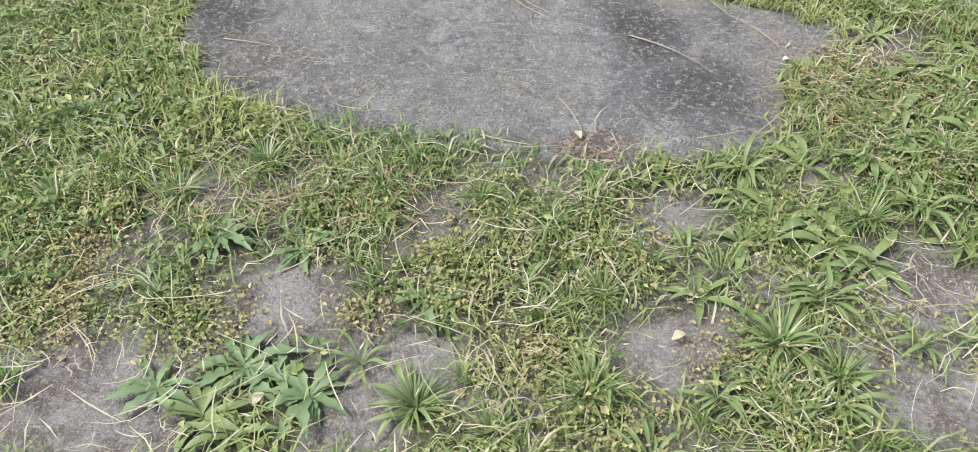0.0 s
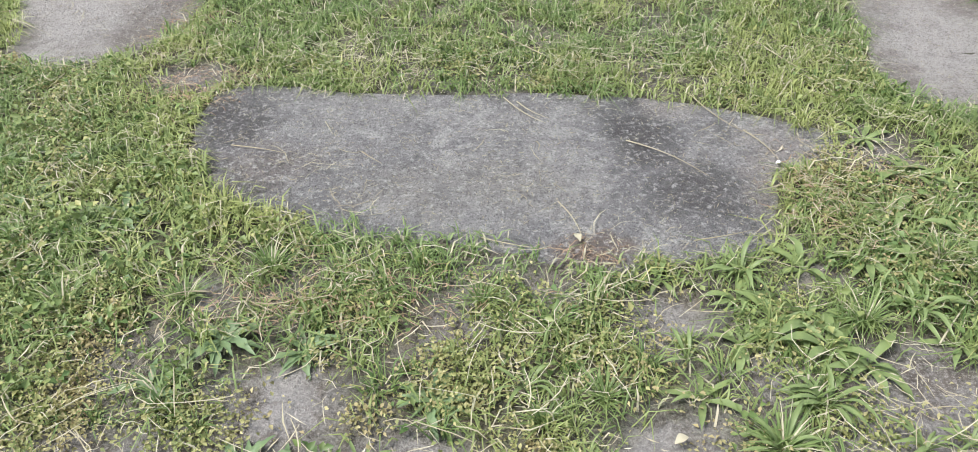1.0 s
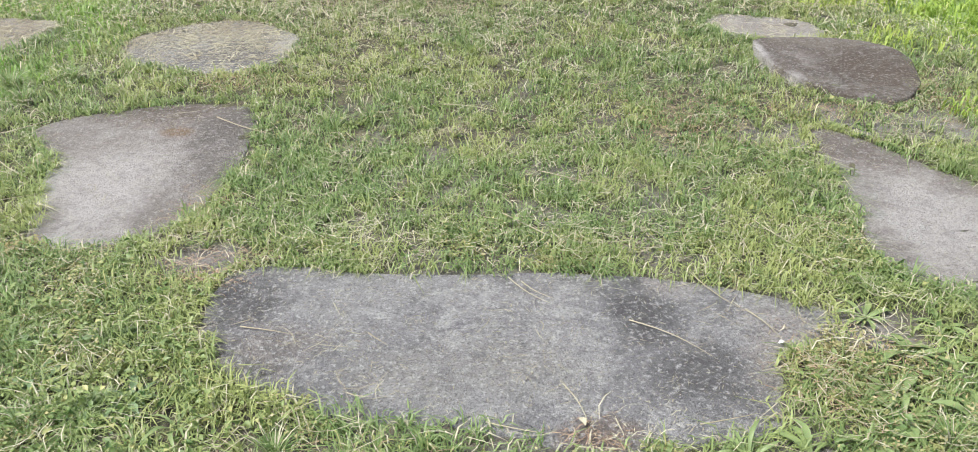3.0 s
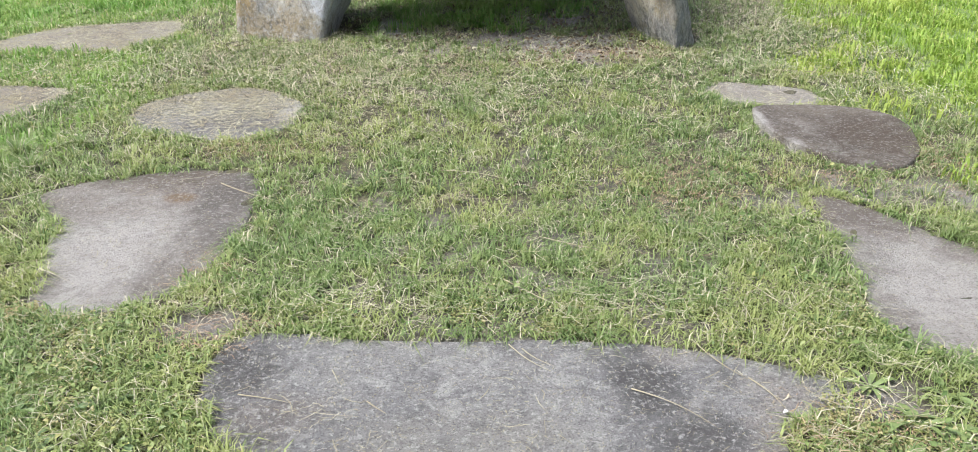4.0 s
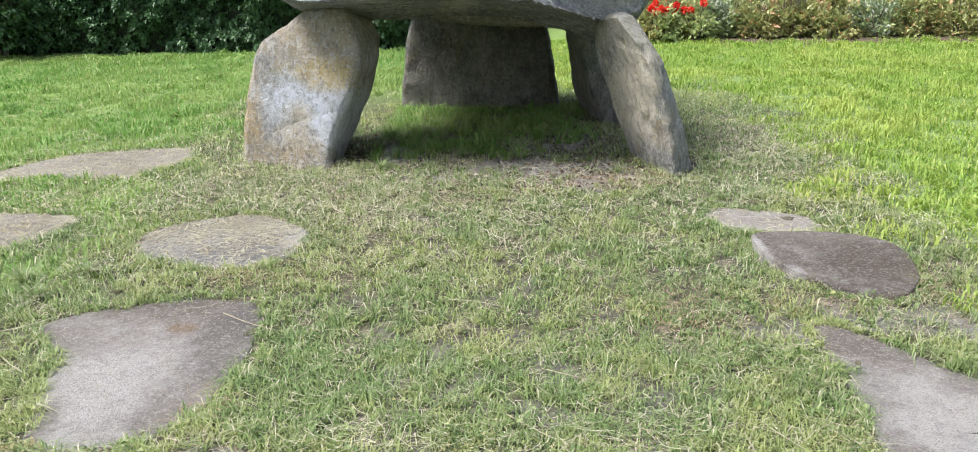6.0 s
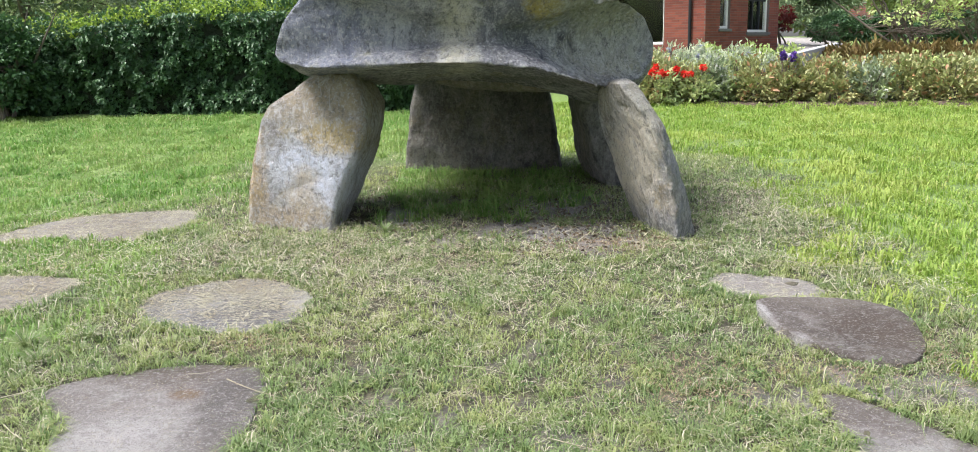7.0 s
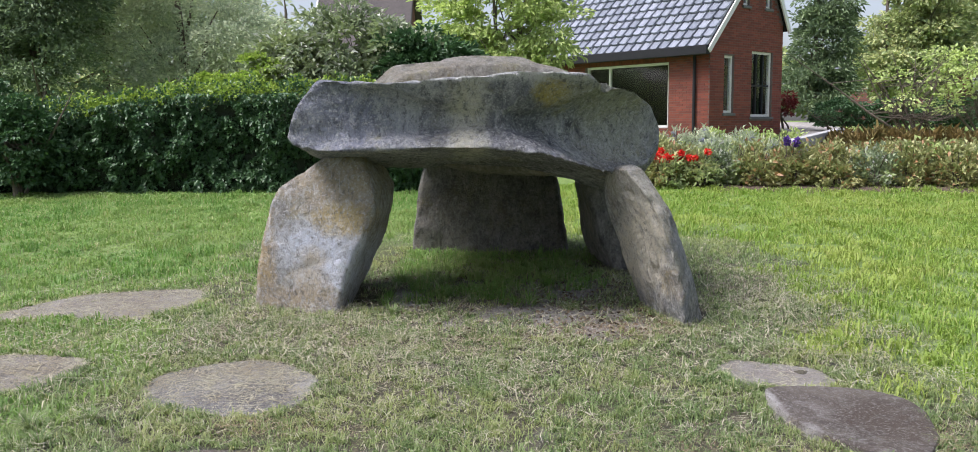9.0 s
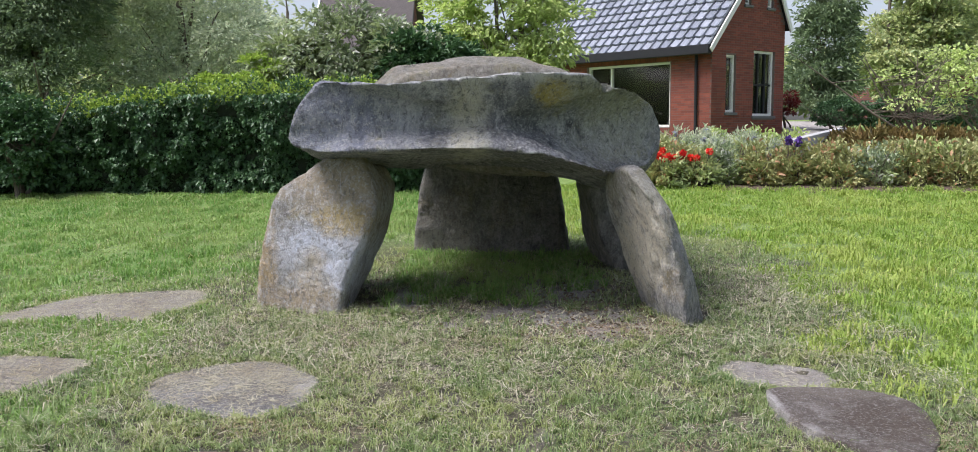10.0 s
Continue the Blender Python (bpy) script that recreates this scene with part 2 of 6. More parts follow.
M["straw_red"] = leafy("reddish_dry_straw", (0.36, 0.25, 0.16), (0.50, 0.38, 0.26), (0.30, 0.20, 0.13), 0.75, 0.15, 3.0)
M["clover"] = leafy("small_weed_leaf", (0.085, 0.16, 0.048), (0.20, 0.285, 0.09), (0.26, 0.315, 0.11), 0.5, 0.3, 2.5, (0.42, 0.42, 0.17))
M["mortar"] = plain("mortar", (0.19, 0.15, 0.135), (0.13, 0.10, 0.09), 6, 0.95, 0, 0.4, 0.003)
# dark front leaf and bright top leaf: the hedge's light and shade as colours
M["hedge"] = leafy("hedge_leaf", (0.045, 0.107, 0.047), (0.100, 0.196, 0.075), (0.079, 0.167, 0.059), 0.45, 0.2, 1.5)
M["hedge_top"] = leafy("hedge_top_lit_leaf", (0.216, 0.345, 0.057), (0.396, 0.517, 0.090), (0.306, 0.448, 0.068), 0.5, 0.4, 1.5)
M["dark_leaf"] = leafy("dark_tree_leaf", (0.115, 0.181, 0.104), (0.259, 0.345, 0.174), (0.310, 0.404, 0.206), 0.5, 0.25, 0.5)
M["mid_leaf"] = leafy("tree_leaf", (0.296, 0.394, 0.193), (0.639, 0.655, 0.318), (0.441, 0.524, 0.227), 0.5, 0.3, 0.5)
M["pale_leaf"] = leafy("pale_tree_leaf", (0.377, 0.508, 0.171), (0.646, 0.729, 0.305), (0.511, 0.641, 0.190), 0.5, 0.4, 0.6)
M["grey_leaf"] = leafy("grey_green_leaf", (0.382, 0.479, 0.318), (0.762, 0.800, 0.590), (0.571, 0.637, 0.364), 0.55, 0.42, 0.6)
M["olive_leaf"] = leafy("olive_shrub_leaf", (0.240, 0.288, 0.100), (0.504, 0.516, 0.237), (0.432, 0.408, 0.175), 0.5, 0.3, 2.2, (0.504, 0.288, 0.150))
M["dry_grass"] = leafy("bronze_grass", (0.24, 0.17, 0.06), (0.36, 0.27, 0.10), (0.20, 0.19, 0.05), 0.6, 0.3)
M["bush_leaf"] = leafy("glossy_bush_leaf", (0.188, 0.252, 0.140), (0.425, 0.492, 0.308), (0.350, 0.432, 0.182), 0.4, 0.3, 1.5, (0.688, 0.696, 0.630))
M["red_leaf"] = leafy("red_maple_leaf", (0.16, 0.018, 0.02), (0.26, 0.035, 0.035), (0.12, 0.02, 0.02), 0.5, 0.3)
M["red_flower"] = leafy("red_petals", (0.75, 0.03, 0.02), (0.85, 0.07, 0.04), (0.6, 0.02, 0.02), 0.5, 0.3)
M["blue_flower"] = leafy("pale_blue_petals", (0.40, 0.42, 0.55), (0.55, 0.56, 0.66), (0.33, 0.38, 0.42), 0.6, 0.3)
M["purple_flower"] = leafy("purple_petals", (0.10, 0.05, 0.28), (0.2, 0.1, 0.42), (0.14, 0.06, 0.34), 0.6, 0.3)
M["bark"] = plain("bark", (0.10, 0.08, 0.06), (0.18, 0.15, 0.12), 9, 0.9, 0, 0.7, 0.01)
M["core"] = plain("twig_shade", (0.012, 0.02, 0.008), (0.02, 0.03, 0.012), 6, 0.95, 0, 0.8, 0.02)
M["white"] = plain("white_paint", (0.80, 0.80, 0.78), (0.70, 0.70, 0.67), 3, 0.45)
M["black"] = plain("black_metal", (0.008, 0.009, 0.012), (0.016, 0.017, 0.021), 4, 0.85)
M["sill"] = plain("sill_stone", (0.10, 0.10, 0.105), (0.17, 0.17, 0.17), 8, 0.7)
M["concrete"] = plain("retaining_concrete", (0.36, 0.36, 0.36), (0.47, 0.47, 0.46), 2.5, 0.85, 0, 0.3, 0.01)
M["thatch"] = plain("thatch", (0.075, 0.067, 0.065), (0.13, 0.115, 0.11), 5, 0.95, 0, 0.8, 0.03)
M["far_tile"] = plain("far_roof", (0.10, 0.11, 0.13), (0.16, 0.17, 0.2), 2, 0.5)
M["gravel"] = plain("gravel", (0.30, 0.28, 0.26), (0.40, 0.375, 0.35), 14, 0.9, 0, 0.5, 0.01)
# near-black: the dimness of the unlit room is put into its colour
M["dark_room"] = plain("room_shade", (0.014, 0.013, 0.012), (0.03, 0.027, 0.024), 2, 0.8)


def tile_material():
    s = Shade("glazed_roof_tile_sheen", 0.2)
    # black tiles given a blue-grey base that holds the sky's reflection
    s.colour(s.mix(s.each(), (0.20, 0.22, 0.26), (0.33, 0.355, 0.41)))
    s.b.inputs["Coat Weight"].default_value = 0.9
    s.b.inputs["Coat Roughness"].default_value = 0.14
    return s.bump(s.noise(30, 3), 0.15, 0.003).mat


def brick_material():
    s = Shade("red_brick", 0.9)
    m = s.n.new("ShaderNodeMapping")
    m.inputs["Rotation"].default_value = (radians(90), 0, 0)
    s.l.new(s.co, m.inputs[0])
    t = s.n.new("ShaderNodeTexBrick")
    s.l.new(m.outputs[0], t.inputs[0])
    for key, v in (("Scale", 1.0), ("Brick Width", 0.22), ("Row Height", 0.0625), ("Mortar Size", 0.009), ("Bias", 0.0)):
        t.inputs[key].default_value = v
    t.inputs["Color1"].default_value = (0.235, 0.068, 0.045, 1)
    t.inputs["Color2"].default_value = (0.145, 0.040, 0.030, 1)
    t.inputs["Mortar"].default_value = (0.085, 0.062, 0.055, 1)
    col = s.mix(s.math("MULTIPLY", s.noise(1.3, 5), 0.4), t.outputs["Color"], (0.16, 0.05, 0.04))
    s.colour(col)
    return s.bump(s.math("SUBTRACT", s.math("MULTIPLY", s.noise(40, 4), 0.4), t.outputs["Fac"]), 0.6, 0.006).mat


def brick_piece_material():
    s = Shade("fired_brick", 0.85)
    one = s.math("FRACT", s.math("ADD", s.each(), s.island()), 0.0)
    col = s.mix(one, (0.27, 0.075, 0.048), (0.15, 0.042, 0.032))
    col = s.mix(s.math("MULTIPLY", s.noise(14, 4), 0.4), col, (0.20, 0.07, 0.055))
    s.colour(col)
    return s.bump(s.noise(60, 4), 0.4, 0.003).mat


def glass_material():
    s = Shade("window_glass", 0.03)
    s.colour((0.9, 0.95, 0.95))
    s.b.inputs["Transmission Weight"].default_value = 1.0
    s.b.inputs["IOR"].default_value = 1.45
    return s.mat


def soil_material():
    s = Shade("lawn_soil", 0.95)
    a = s.n.new("ShaderNodeAttribute")
    a.attribute_name = "turf"
    turf = a.outputs["Fac"]
    sand = s.mix(s.ramp(s.noise(2.3, 8, 0.75), 0.42, 0.58), (0.165, 0.155, 0.147), (0.27, 0.262, 0.255))
    sand = s.mix(s.math("MULTIPLY", s.ramp(s.noise(11, 9, 0.8), 0.47, 0.57), 0.8), sand, (0.10, 0.083, 0.07))
    sand = s.mix(s.math("MULTIPLY", s.ramp(s.noise(120, 5, 0.85), 0.5, 0.6), 0.65), sand, (0.39, 0.375, 0.36))
    # brown sod, darkened to paint deeper shadow between the blades
    shaded_sod = s.mix(s.ramp(s.noise(14, 7, 0.75), 0.42, 0.60), (0.03, 0.029, 0.018), (0.13, 0.11, 0.065))
    shaded_sod = s.mix(s.math("MULTIPLY", s.ramp(s.noise(60, 4, 0.8), 0.5, 0.7), 0.6), shaded_sod, (0.12, 0.17, 0.035))
    k = s.n.new("ShaderNodeAttribute")
    k.attribute_name = "lush"
    shaded_sod = s.mix(k.outputs["Fac"], shaded_sod, s.mix(s.noise(9, 7, 0.75), (0.10, 0.18, 0.035), (0.22, 0.31, 0.08)))
    s.colour(s.mix(turf, sand, shaded_sod))
    return s.bump(s.math("ADD", s.noise(90, 5, 0.75), s.math("MULTIPLY", s.noise(22, 5, 0.7), 2.0)), 0.9, 0.012).mat


M["tile"], M["brick"], M["glass"], M["soil"], M["brick_piece"] = tile_material(), brick_material(), glass_material(), soil_material(), brick_piece_material()


# ---- building helpers ----
SLOPE = 0.0577


def smooth(a, b, v):
    k = np.clip((v - a) / (b - a), 0, 1)
    return k * k * (3 - 2 * k)


def gz(x, y):
    """Height of the lawn: one even slope that rises towards the house and levels out beyond it."""
    y = np.asarray(y, float)
    up = np.where(y > 24, 24 + 8 * np.tanh((y - 24) / 8), np.where(y < -4, -4 + 6 * np.tanh((y + 4) / 6), y))
    return SLOPE * up


def link(name, bm, material, smoothed=False):
    me = bpy.data.meshes.new(name)
    bm.normal_update()
    bm.to_mesh(me)
    bm.free()
    for m in material if isinstance(material, (list, tuple)) else [material]:
        me.materials.append(m)
    if smoothed:
        me.shade_smooth()
    return new(name, me)


def part(name, bm, material, parent, label="", smoothed=False):
    ob = link(name, bm, material, smoothed)
    ob.parent = parent
    return tagged(ob, label)


def mesh_np(name, verts, tris, material, slot=None):
    me = bpy.data.meshes.new(name)
    me.vertices.add(len(verts))
    me.vertices.foreach_set("co", np.ascontiguousarray(verts, np.float32).ravel())
    me.loops.add(len(tris) * 3)
    me.loops.foreach_set("vertex_index", np.ascontiguousarray(tris, np.int32).ravel())
    me.polygons.add(len(tris))
    me.polygons.foreach_set("loop_start", np.arange(len(tris), dtype=np.int32) * 3)
    for m in material if isinstance(material, (list, tuple)) else [material]:
        me.materials.append(m)
    if slot is not None:
        me.polygons.foreach_set("material_index", np.ascontiguousarray(slot, np.int32))
    me.update(calc_edges=True)
    return me


def box(bm, x0, y0, z0, x1, y1, z1, bevel=0.0):
    vs = [bm.verts.new(c) for c in ((x0, y0, z0), (x1, y0, z0), (x1, y1, z0), (x0, y1, z0), (x0, y0, z1), (x1, y0, z1), (x1, y1, z1), (x0, y1, z1))]
    fs = [bm.faces.new([vs[i] for i in q]) for q in ((3, 2, 1, 0), (4, 5, 6, 7), (0, 1, 5, 4), (1, 2, 6, 5), (2, 3, 7, 6), (3, 0, 4, 7))]
    if bevel:
        bmesh.ops.bevel(bm, geom=list({e for f in fs for e in f.edges}), offset=bevel, segments=2, affect="EDGES", profile=0.6)
    return bm


def boxed(*dims):
    return box(bmesh.new(), *dims)


def tube(bm, pts, radii, sides=8):
    rings = []
    for i, p in enumerate(pts):
        p = Vector(p)
        d = Vector(pts[min(i + 1, len(pts) - 1)]) - Vector(pts[max(i - 1, 0)])
        q = d.to_track_quat("Z", "Y").to_matrix()
        rings.append([bm.verts.new(p + q @ Vector((math.cos(a) * radii[i], math.sin(a) * radii[i], 0))) for a in (2 * math.pi * k / sides for k in range(sides))])
    for a, b in zip(rings, rings[1:]):
        for k in range(sides):
            bm.faces.new((a[k], a[(k + 1) % sides], b[(k + 1) % sides], b[k]))
    bm.faces.new(rings[0][::-1])
    bm.faces.new(rings[-1])
    return bm


def chaikin(p, times, cut=0.12, fill=3):
    """An outline with its corners worn off, and points added along its sides."""
    p = np.asarray(p, float)
    for k in range(times):
        q = np.roll(p, -1, 0)
        c = cut if k == 0 else 0.25
        p = np.stack(((1 - c) * p + c * q, c * p + (1 - c) * q), 1).reshape(-1, p.shape[1])
    q = np.roll(p, -1, 0)
    return np.stack([p + (q - p) * (i / fill) for i in range(fill)], 1).reshape(-1, p.shape[1])


def rock(sections, seed, rough=0.02, chip=0.02, steps=30, rounds=2, bulge=0.05, grain=1.0, voxel=0.017, cuts=()):
    """A boulder lofted through a few cross-sections, with worn edges, hollows and chips."""
    sec = np.asarray(sections, float)
    axis = sec[-1].mean(0) - sec[0].mean(0)
    axis /= np.linalg.norm(axis)
    t = np.linspace(0, len(sec) - 1, steps)
    rings = []
    for v in t:
        i = min(int(v), len(sec) - 2)
        f = v - i
        rings.append(chaikin(sec[i] * (1 - f) + sec[i + 1] * f, rounds, 0.05))
    def cap(ring, way):
        c = ring.mean(0)
        return [c + (ring - c) * k + axis * way * bulge * (1 - k * k) for k in (0.985, 0.95, 0.85, 0.7, 0.52, 0.34, 0.16)]
    rings = cap(rings[0], -1)[::-1] + rings + cap(rings[-1], 1)
    bm = bmesh.new()
    off = Vector((seed * 7.3, seed * 3.1, seed * 5.7))
    rows = []
    for ring in rings:
        rows.append([bm.verts.new(p) for p in ring])
    n = len(rows[0])
    for a, b in zip(rows, rows[1:]):
        for k in range(n):
            bm.faces.new((a[k], a[(k + 1) % n], b[(k + 1) % n], b[k]))
    bm.faces.new(rows[0][::-1])
    bm.faces.new(rows[-1])
    bmesh.ops.recalc_face_normals(bm, faces=bm.faces)
    raw = bpy.data.meshes.new("raw")
    bm.to_mesh(raw)
    bm.free()
    # even skin, then hollows, chips and fine relief
    ob = new("raw", raw)
    mod = ob.modifiers.new("skin", "REMESH")
    mod.mode, mod.voxel_size = "VOXEL", voxel
    bpy.context.view_layer.update()
    me = bpy.data.meshes.new_from_object(ob.evaluated_get(bpy.context.evaluated_depsgraph_get()))
    bpy.data.objects.remove(ob)
    n = len(me.vertices)
    co, nr = np.zeros(n * 3, np.float32), np.zeros(n * 3, np.float32)
    me.vertices.foreach_get("co", co)
    me.vertex_normals.foreach_get("vector", nr)
    co, nr = co.reshape(-1, 3), nr.reshape(-1, 3)
    move = np.zeros(n)
    for i in range(n):
        p = Vector(co[i]) * grain + off
        d = noise.fractal(p * 1.7, 1.0, 2.1, 4) * rough
        cell = noise.voronoi(p * 2.3)[0]
        d -= chip * max(0.0, 0.22 - (cell[1] - cell[0])) * 2.0
        d += noise.fractal(p * 8, 0.6, 2.2, 5) * rough * 0.16
        crack = abs(noise.noise(Vector((p.x * 1.9, p.y * 1.9, p.z * 0.9))))
        d -= 0.9 * chip * max(0.0, 0.06 - crack) * 6
        move[i] = d
    # cracks and ledges: a broken line, how wide and how deep
    for line, wide, deep in cuts:
        far = np.full(n, 9.0)
        for a, b in zip(line, line[1:]):
            a, d = np.array(a), np.subtract(b, a)
            k = np.clip(((co - a) @ d) / (d @ d), 0, 1)
            far = np.minimum(far, np.linalg.norm(co - a - k[:, None] * d, axis=1))
        move -= deep * np.exp(-(far / wide) ** 2)
    me.vertices.foreach_set("co", (co + nr * move[:, None]).astype(np.float32).ravel())
    me.update()
    return me


def inside(poly, x, y):
    """Which of the points (x, y) lie in the outline."""
    poly = np.asarray(poly)
    hit = np.zeros(len(x), bool)
    for (x0, y0), (x1, y1) in zip(poly, np.roll(poly, -1, 0)):
        cross = (y0 > y) != (y1 > y)
        hit ^= cross & (x < (x1 - x0) * (y - y0) / (y1 - y0 + 1e-12) + x0)
    return hit


def wave(x, y, size, seed):
    """Smooth noise in 0..1, for drifts in the planting."""
    r = np.random.RandomState(seed)
    out = np.zeros(len(x))
    for k in range(7):
        a, ph, f = r.rand() * 6.28, r.rand() * 6.28, (0.6 + 1.3 * r.rand()) * 6.28 / size
        out += np.sin((x * math.cos(a) + y * math.sin(a)) * f + ph + 1.3 * np.sin((x * math.sin(a) - y * math.cos(a)) * f * 0.7))
    return 0.5 + out / 7


# ---- the lawn ----
SLABS = {
    "front": [(-0.83, 2.08), (-0.76, 2.15), (-0.57, 2.15), (-0.41, 2.11), (-0.06, 2.09), (0.16, 2.10), (0.46, 2.07), (0.77, 1.99), (1.02, 1.86), (0.98, 1.76), (0.80, 1.66), (0.77, 1.52), (0.71, 1.36), (0.52, 1.33), (0.28, 1.28), (0.05, 1.38), (-0.26, 1.43), (-0.54, 1.50), (-0.73, 1.65), (-0.82, 1.80), (-0.84, 1.95)],
    "left": [(-1.96, 3.25), (-1.77, 3.42), (-1.42, 3.52), (-1.04, 3.53), (-0.96, 3.22), (-0.96, 2.70), (-1.03, 2.46), (-1.18, 2.32), (-1.38, 2.26), (-1.53, 2.28), (-1.64, 2.60), (-1.72, 2.95)],
    "step": [(-1.94, 4.25), (-1.92, 4.55), (-1.65, 4.73), (-1.41, 4.80), (-1.23, 4.70), (-0.99, 4.47), (-1.01, 4.11), (-1.13, 3.94), (-1.28, 3.89), (-1.52, 3.94), (-1.76, 4.05)],
    "far": [(-3.65, 5.60), (-3.46, 6.05), (-3.19, 6.38), (-2.77, 6.50), (-2.32, 6.55), (-2.20, 6.15), (-2.34, 5.89), (-2.46, 5.65), (-3.03, 5.73), (-3.36, 5.61)],
    "edge": [(-3.40, 4.80), (-2.95, 4.90), (-2.72, 4.88), (-2.38, 4.79), (-2.43, 4.43), (-2.60, 4.22), (-2.86, 4.15), (-3.40, 4.10)],
    "mossy": [(1.36, 4.15), (1.49, 4.20), (1.93, 4.19), (2.07, 4.04), (2.08, 3.86), (2.0, 3.57), (1.88, 3.41), (1.77, 3.35), (1.63, 3.41), (1.49, 3.54), (1.40, 3.70), (1.35, 3.89)],
    "flat": [(1.22, 4.63), (1.35, 4.77), (1.56, 4.71), (1.81, 4.60), (1.85, 4.40), (1.77, 4.27), (1.5, 4.27), (1.36, 4.32), (1.24, 4.46)],
    "right": [(1.34, 3.18), (1.46, 3.12), (1.61, 2.92), (1.70, 2.76), (1.84, 2.62), (1.86, 2.40), (1.66, 2.02), (1.42, 1.92), (1.29, 2.02), (1.23, 2.15), (1.28, 2.40), (1.31, 2.70), (1.31, 3.0)],
}
EDGE = {k: chaikin(v, 2) for k, v in SLABS.items()}
# bare spots: x, y, radius, and how bare
BARE = [(-0.76, 1.03, 0.13, 0.8), (-0.42, 0.91, 0.12, 0.9), (-0.71, 0.69, 0.2, 1), (-0.84, 0.72, 0.12, 0.8), (0.40, 1.13, 0.1, 0.8), (0.38, 0.78, 0.1, 1), (0.94, 0.93, 0.14, 1), (0.81, 0.73, 0.14, 0.9), (-0.16, 0.76, 0.12, 0.7), (-0.10, 1.06, 0.09, 0.6), (0.59, 0.97, 0.09, 0.7), (0.06, 0.62, 0.1, 0.5), (-0.63, 1.24, 0.06, 0.7), (-0.04, 1.17, 0.1, 0.5), (-0.23, 0.62, 0.09, 0.8), (0.90, 0.68, 0.12, 0.9), (-0.95, 2.2, 0.14, 0.9), (1.05, 1.75, 0.16, 0.8), (1.6, 3.3, 0.25, 0.8), (2.0, 3.1, 0.2, 0.7), (0.7, 5.5, 0.40, 0.9), (0.15, 5.75, 0.3, 0.9), (0.4, 6.6, 0.4, 0.8), (-0.85, 6.2, 0.3, 1.3), (-0.4, 5.6, 0.2, 0.6), (1.75, 5.7, 0.25, 0.4), (1.2, 3.1, 0.2, 0.5)]
CHAMBER = [(-1.0, 5.9), (1.15, 5.7), (1.0, 7.6), (-0.6, 7.8)]


def turf(x, y):
    """Share of the ground that is grown over, 0 to 1."""
    g = 0.72 + 0.5 * (wave(x, y, 0.55, 3) - 0.45)
    g += 0.3 * smooth(2.2, 4.0, y) + 0.3 * smooth(-0.3, -0.9, x) * smooth(0.6, 1.2, y) + 0.25 * smooth(0.6, 1.2, x) * smooth(0.9, 1.3, y)
    for bx, by, br, bs in BARE:
        d = np.hypot(x - bx, (y - by) * 1.15) / (br * 1.12)
        g -= bs * np.exp(-d ** 4) * (0.75 + 0.5 * wave(x, y, 0.16, 11))
    g -= 0.35 * inside(CHAMBER, x, y) * (0.5 + wave(x, y, 0.5, 5))
    return np.clip(g, 0, 1)


def lushness(x, y):
    wob = 0.7 * (wave(x, y, 1.3, 45) - 0.5)
    right = smooth(2.15, 2.9, x + 1.3 * wob + 0.25 * smooth(6.5, 5.0, y))
    left = smooth(-1.9, -2.7, x + wob) * np.maximum(0.75 * smooth(3.0, 3.6, y), smooth(6.0, 7.2, y + wob))
    back = smooth(8.2, 9.4, y + wob)
    return np.clip(right + left + back, 0, 1)


def ground():
    def line(a, b, step, grow):
        v = list(np.arange(a, b + step / 2, step))
        hi, lo, s = v[-1], v[0], step
        while hi < 420:
            s *= grow
            hi += s
            lo -= s
            v.append(hi)
            v.insert(0, lo)
        return np.array(v)
    xs, ys = line(-4.0, 3.2, 0.05, 1.22), line(0.0, 9.0, 0.05, 1.22)
    X, Y = np.meshgrid(xs, ys)
    x, y = X.ravel(), Y.ravel()
    z = gz(x, y)
    near = smooth(16, 10, np.hypot(x, y - 4))
    z = z + near * (0.012 * (wave(x, y, 0.5, 21) - 0.5) + 0.01 * (wave(x, y, 0.17, 22) - 0.5) + 0.03 * (wave(x, y, 2.2, 23) - 0.5) * smooth(6, 8, y))
    z = z - 0.10 * inside([(-1.15, 5.85), (-0.86, 5.85), (-0.8, 6.6), (-1.2, 6.6)], x, y)
    nx = len(xs)
    i = (np.arange(len(ys) - 1)[:, None] * nx + np.arange(nx - 1)).ravel()
    tris = np.concatenate((np.stack((i, i + 1, i + nx + 1), 1), np.stack((i, i + nx + 1, i + nx), 1)))
    me = mesh_np("ground", np.stack((x, y, z), 1), tris, M["soil"])
    at = me.attributes.new("turf", "FLOAT", "POINT")
    at.data.foreach_set("value", np.where((np.hypot(x, y) > 10) | (y < -0.6), 1.0, turf(x, y) * 0.9).astype(np.float32))
    at = me.attributes.new("lush", "FLOAT", "POINT")
    at.data.foreach_set("value", np.maximum(lushness(x, y), 0.8 * smooth(3.0, 5.0, np.maximum(np.abs(x + 0.5), np.abs(y - 4.2)))).astype(np.float32))
    me.shade_smooth()
    return tagged(new("ground", me), "sandy lawn soil with worn bare patches", "ground", kind="structure")


ground()


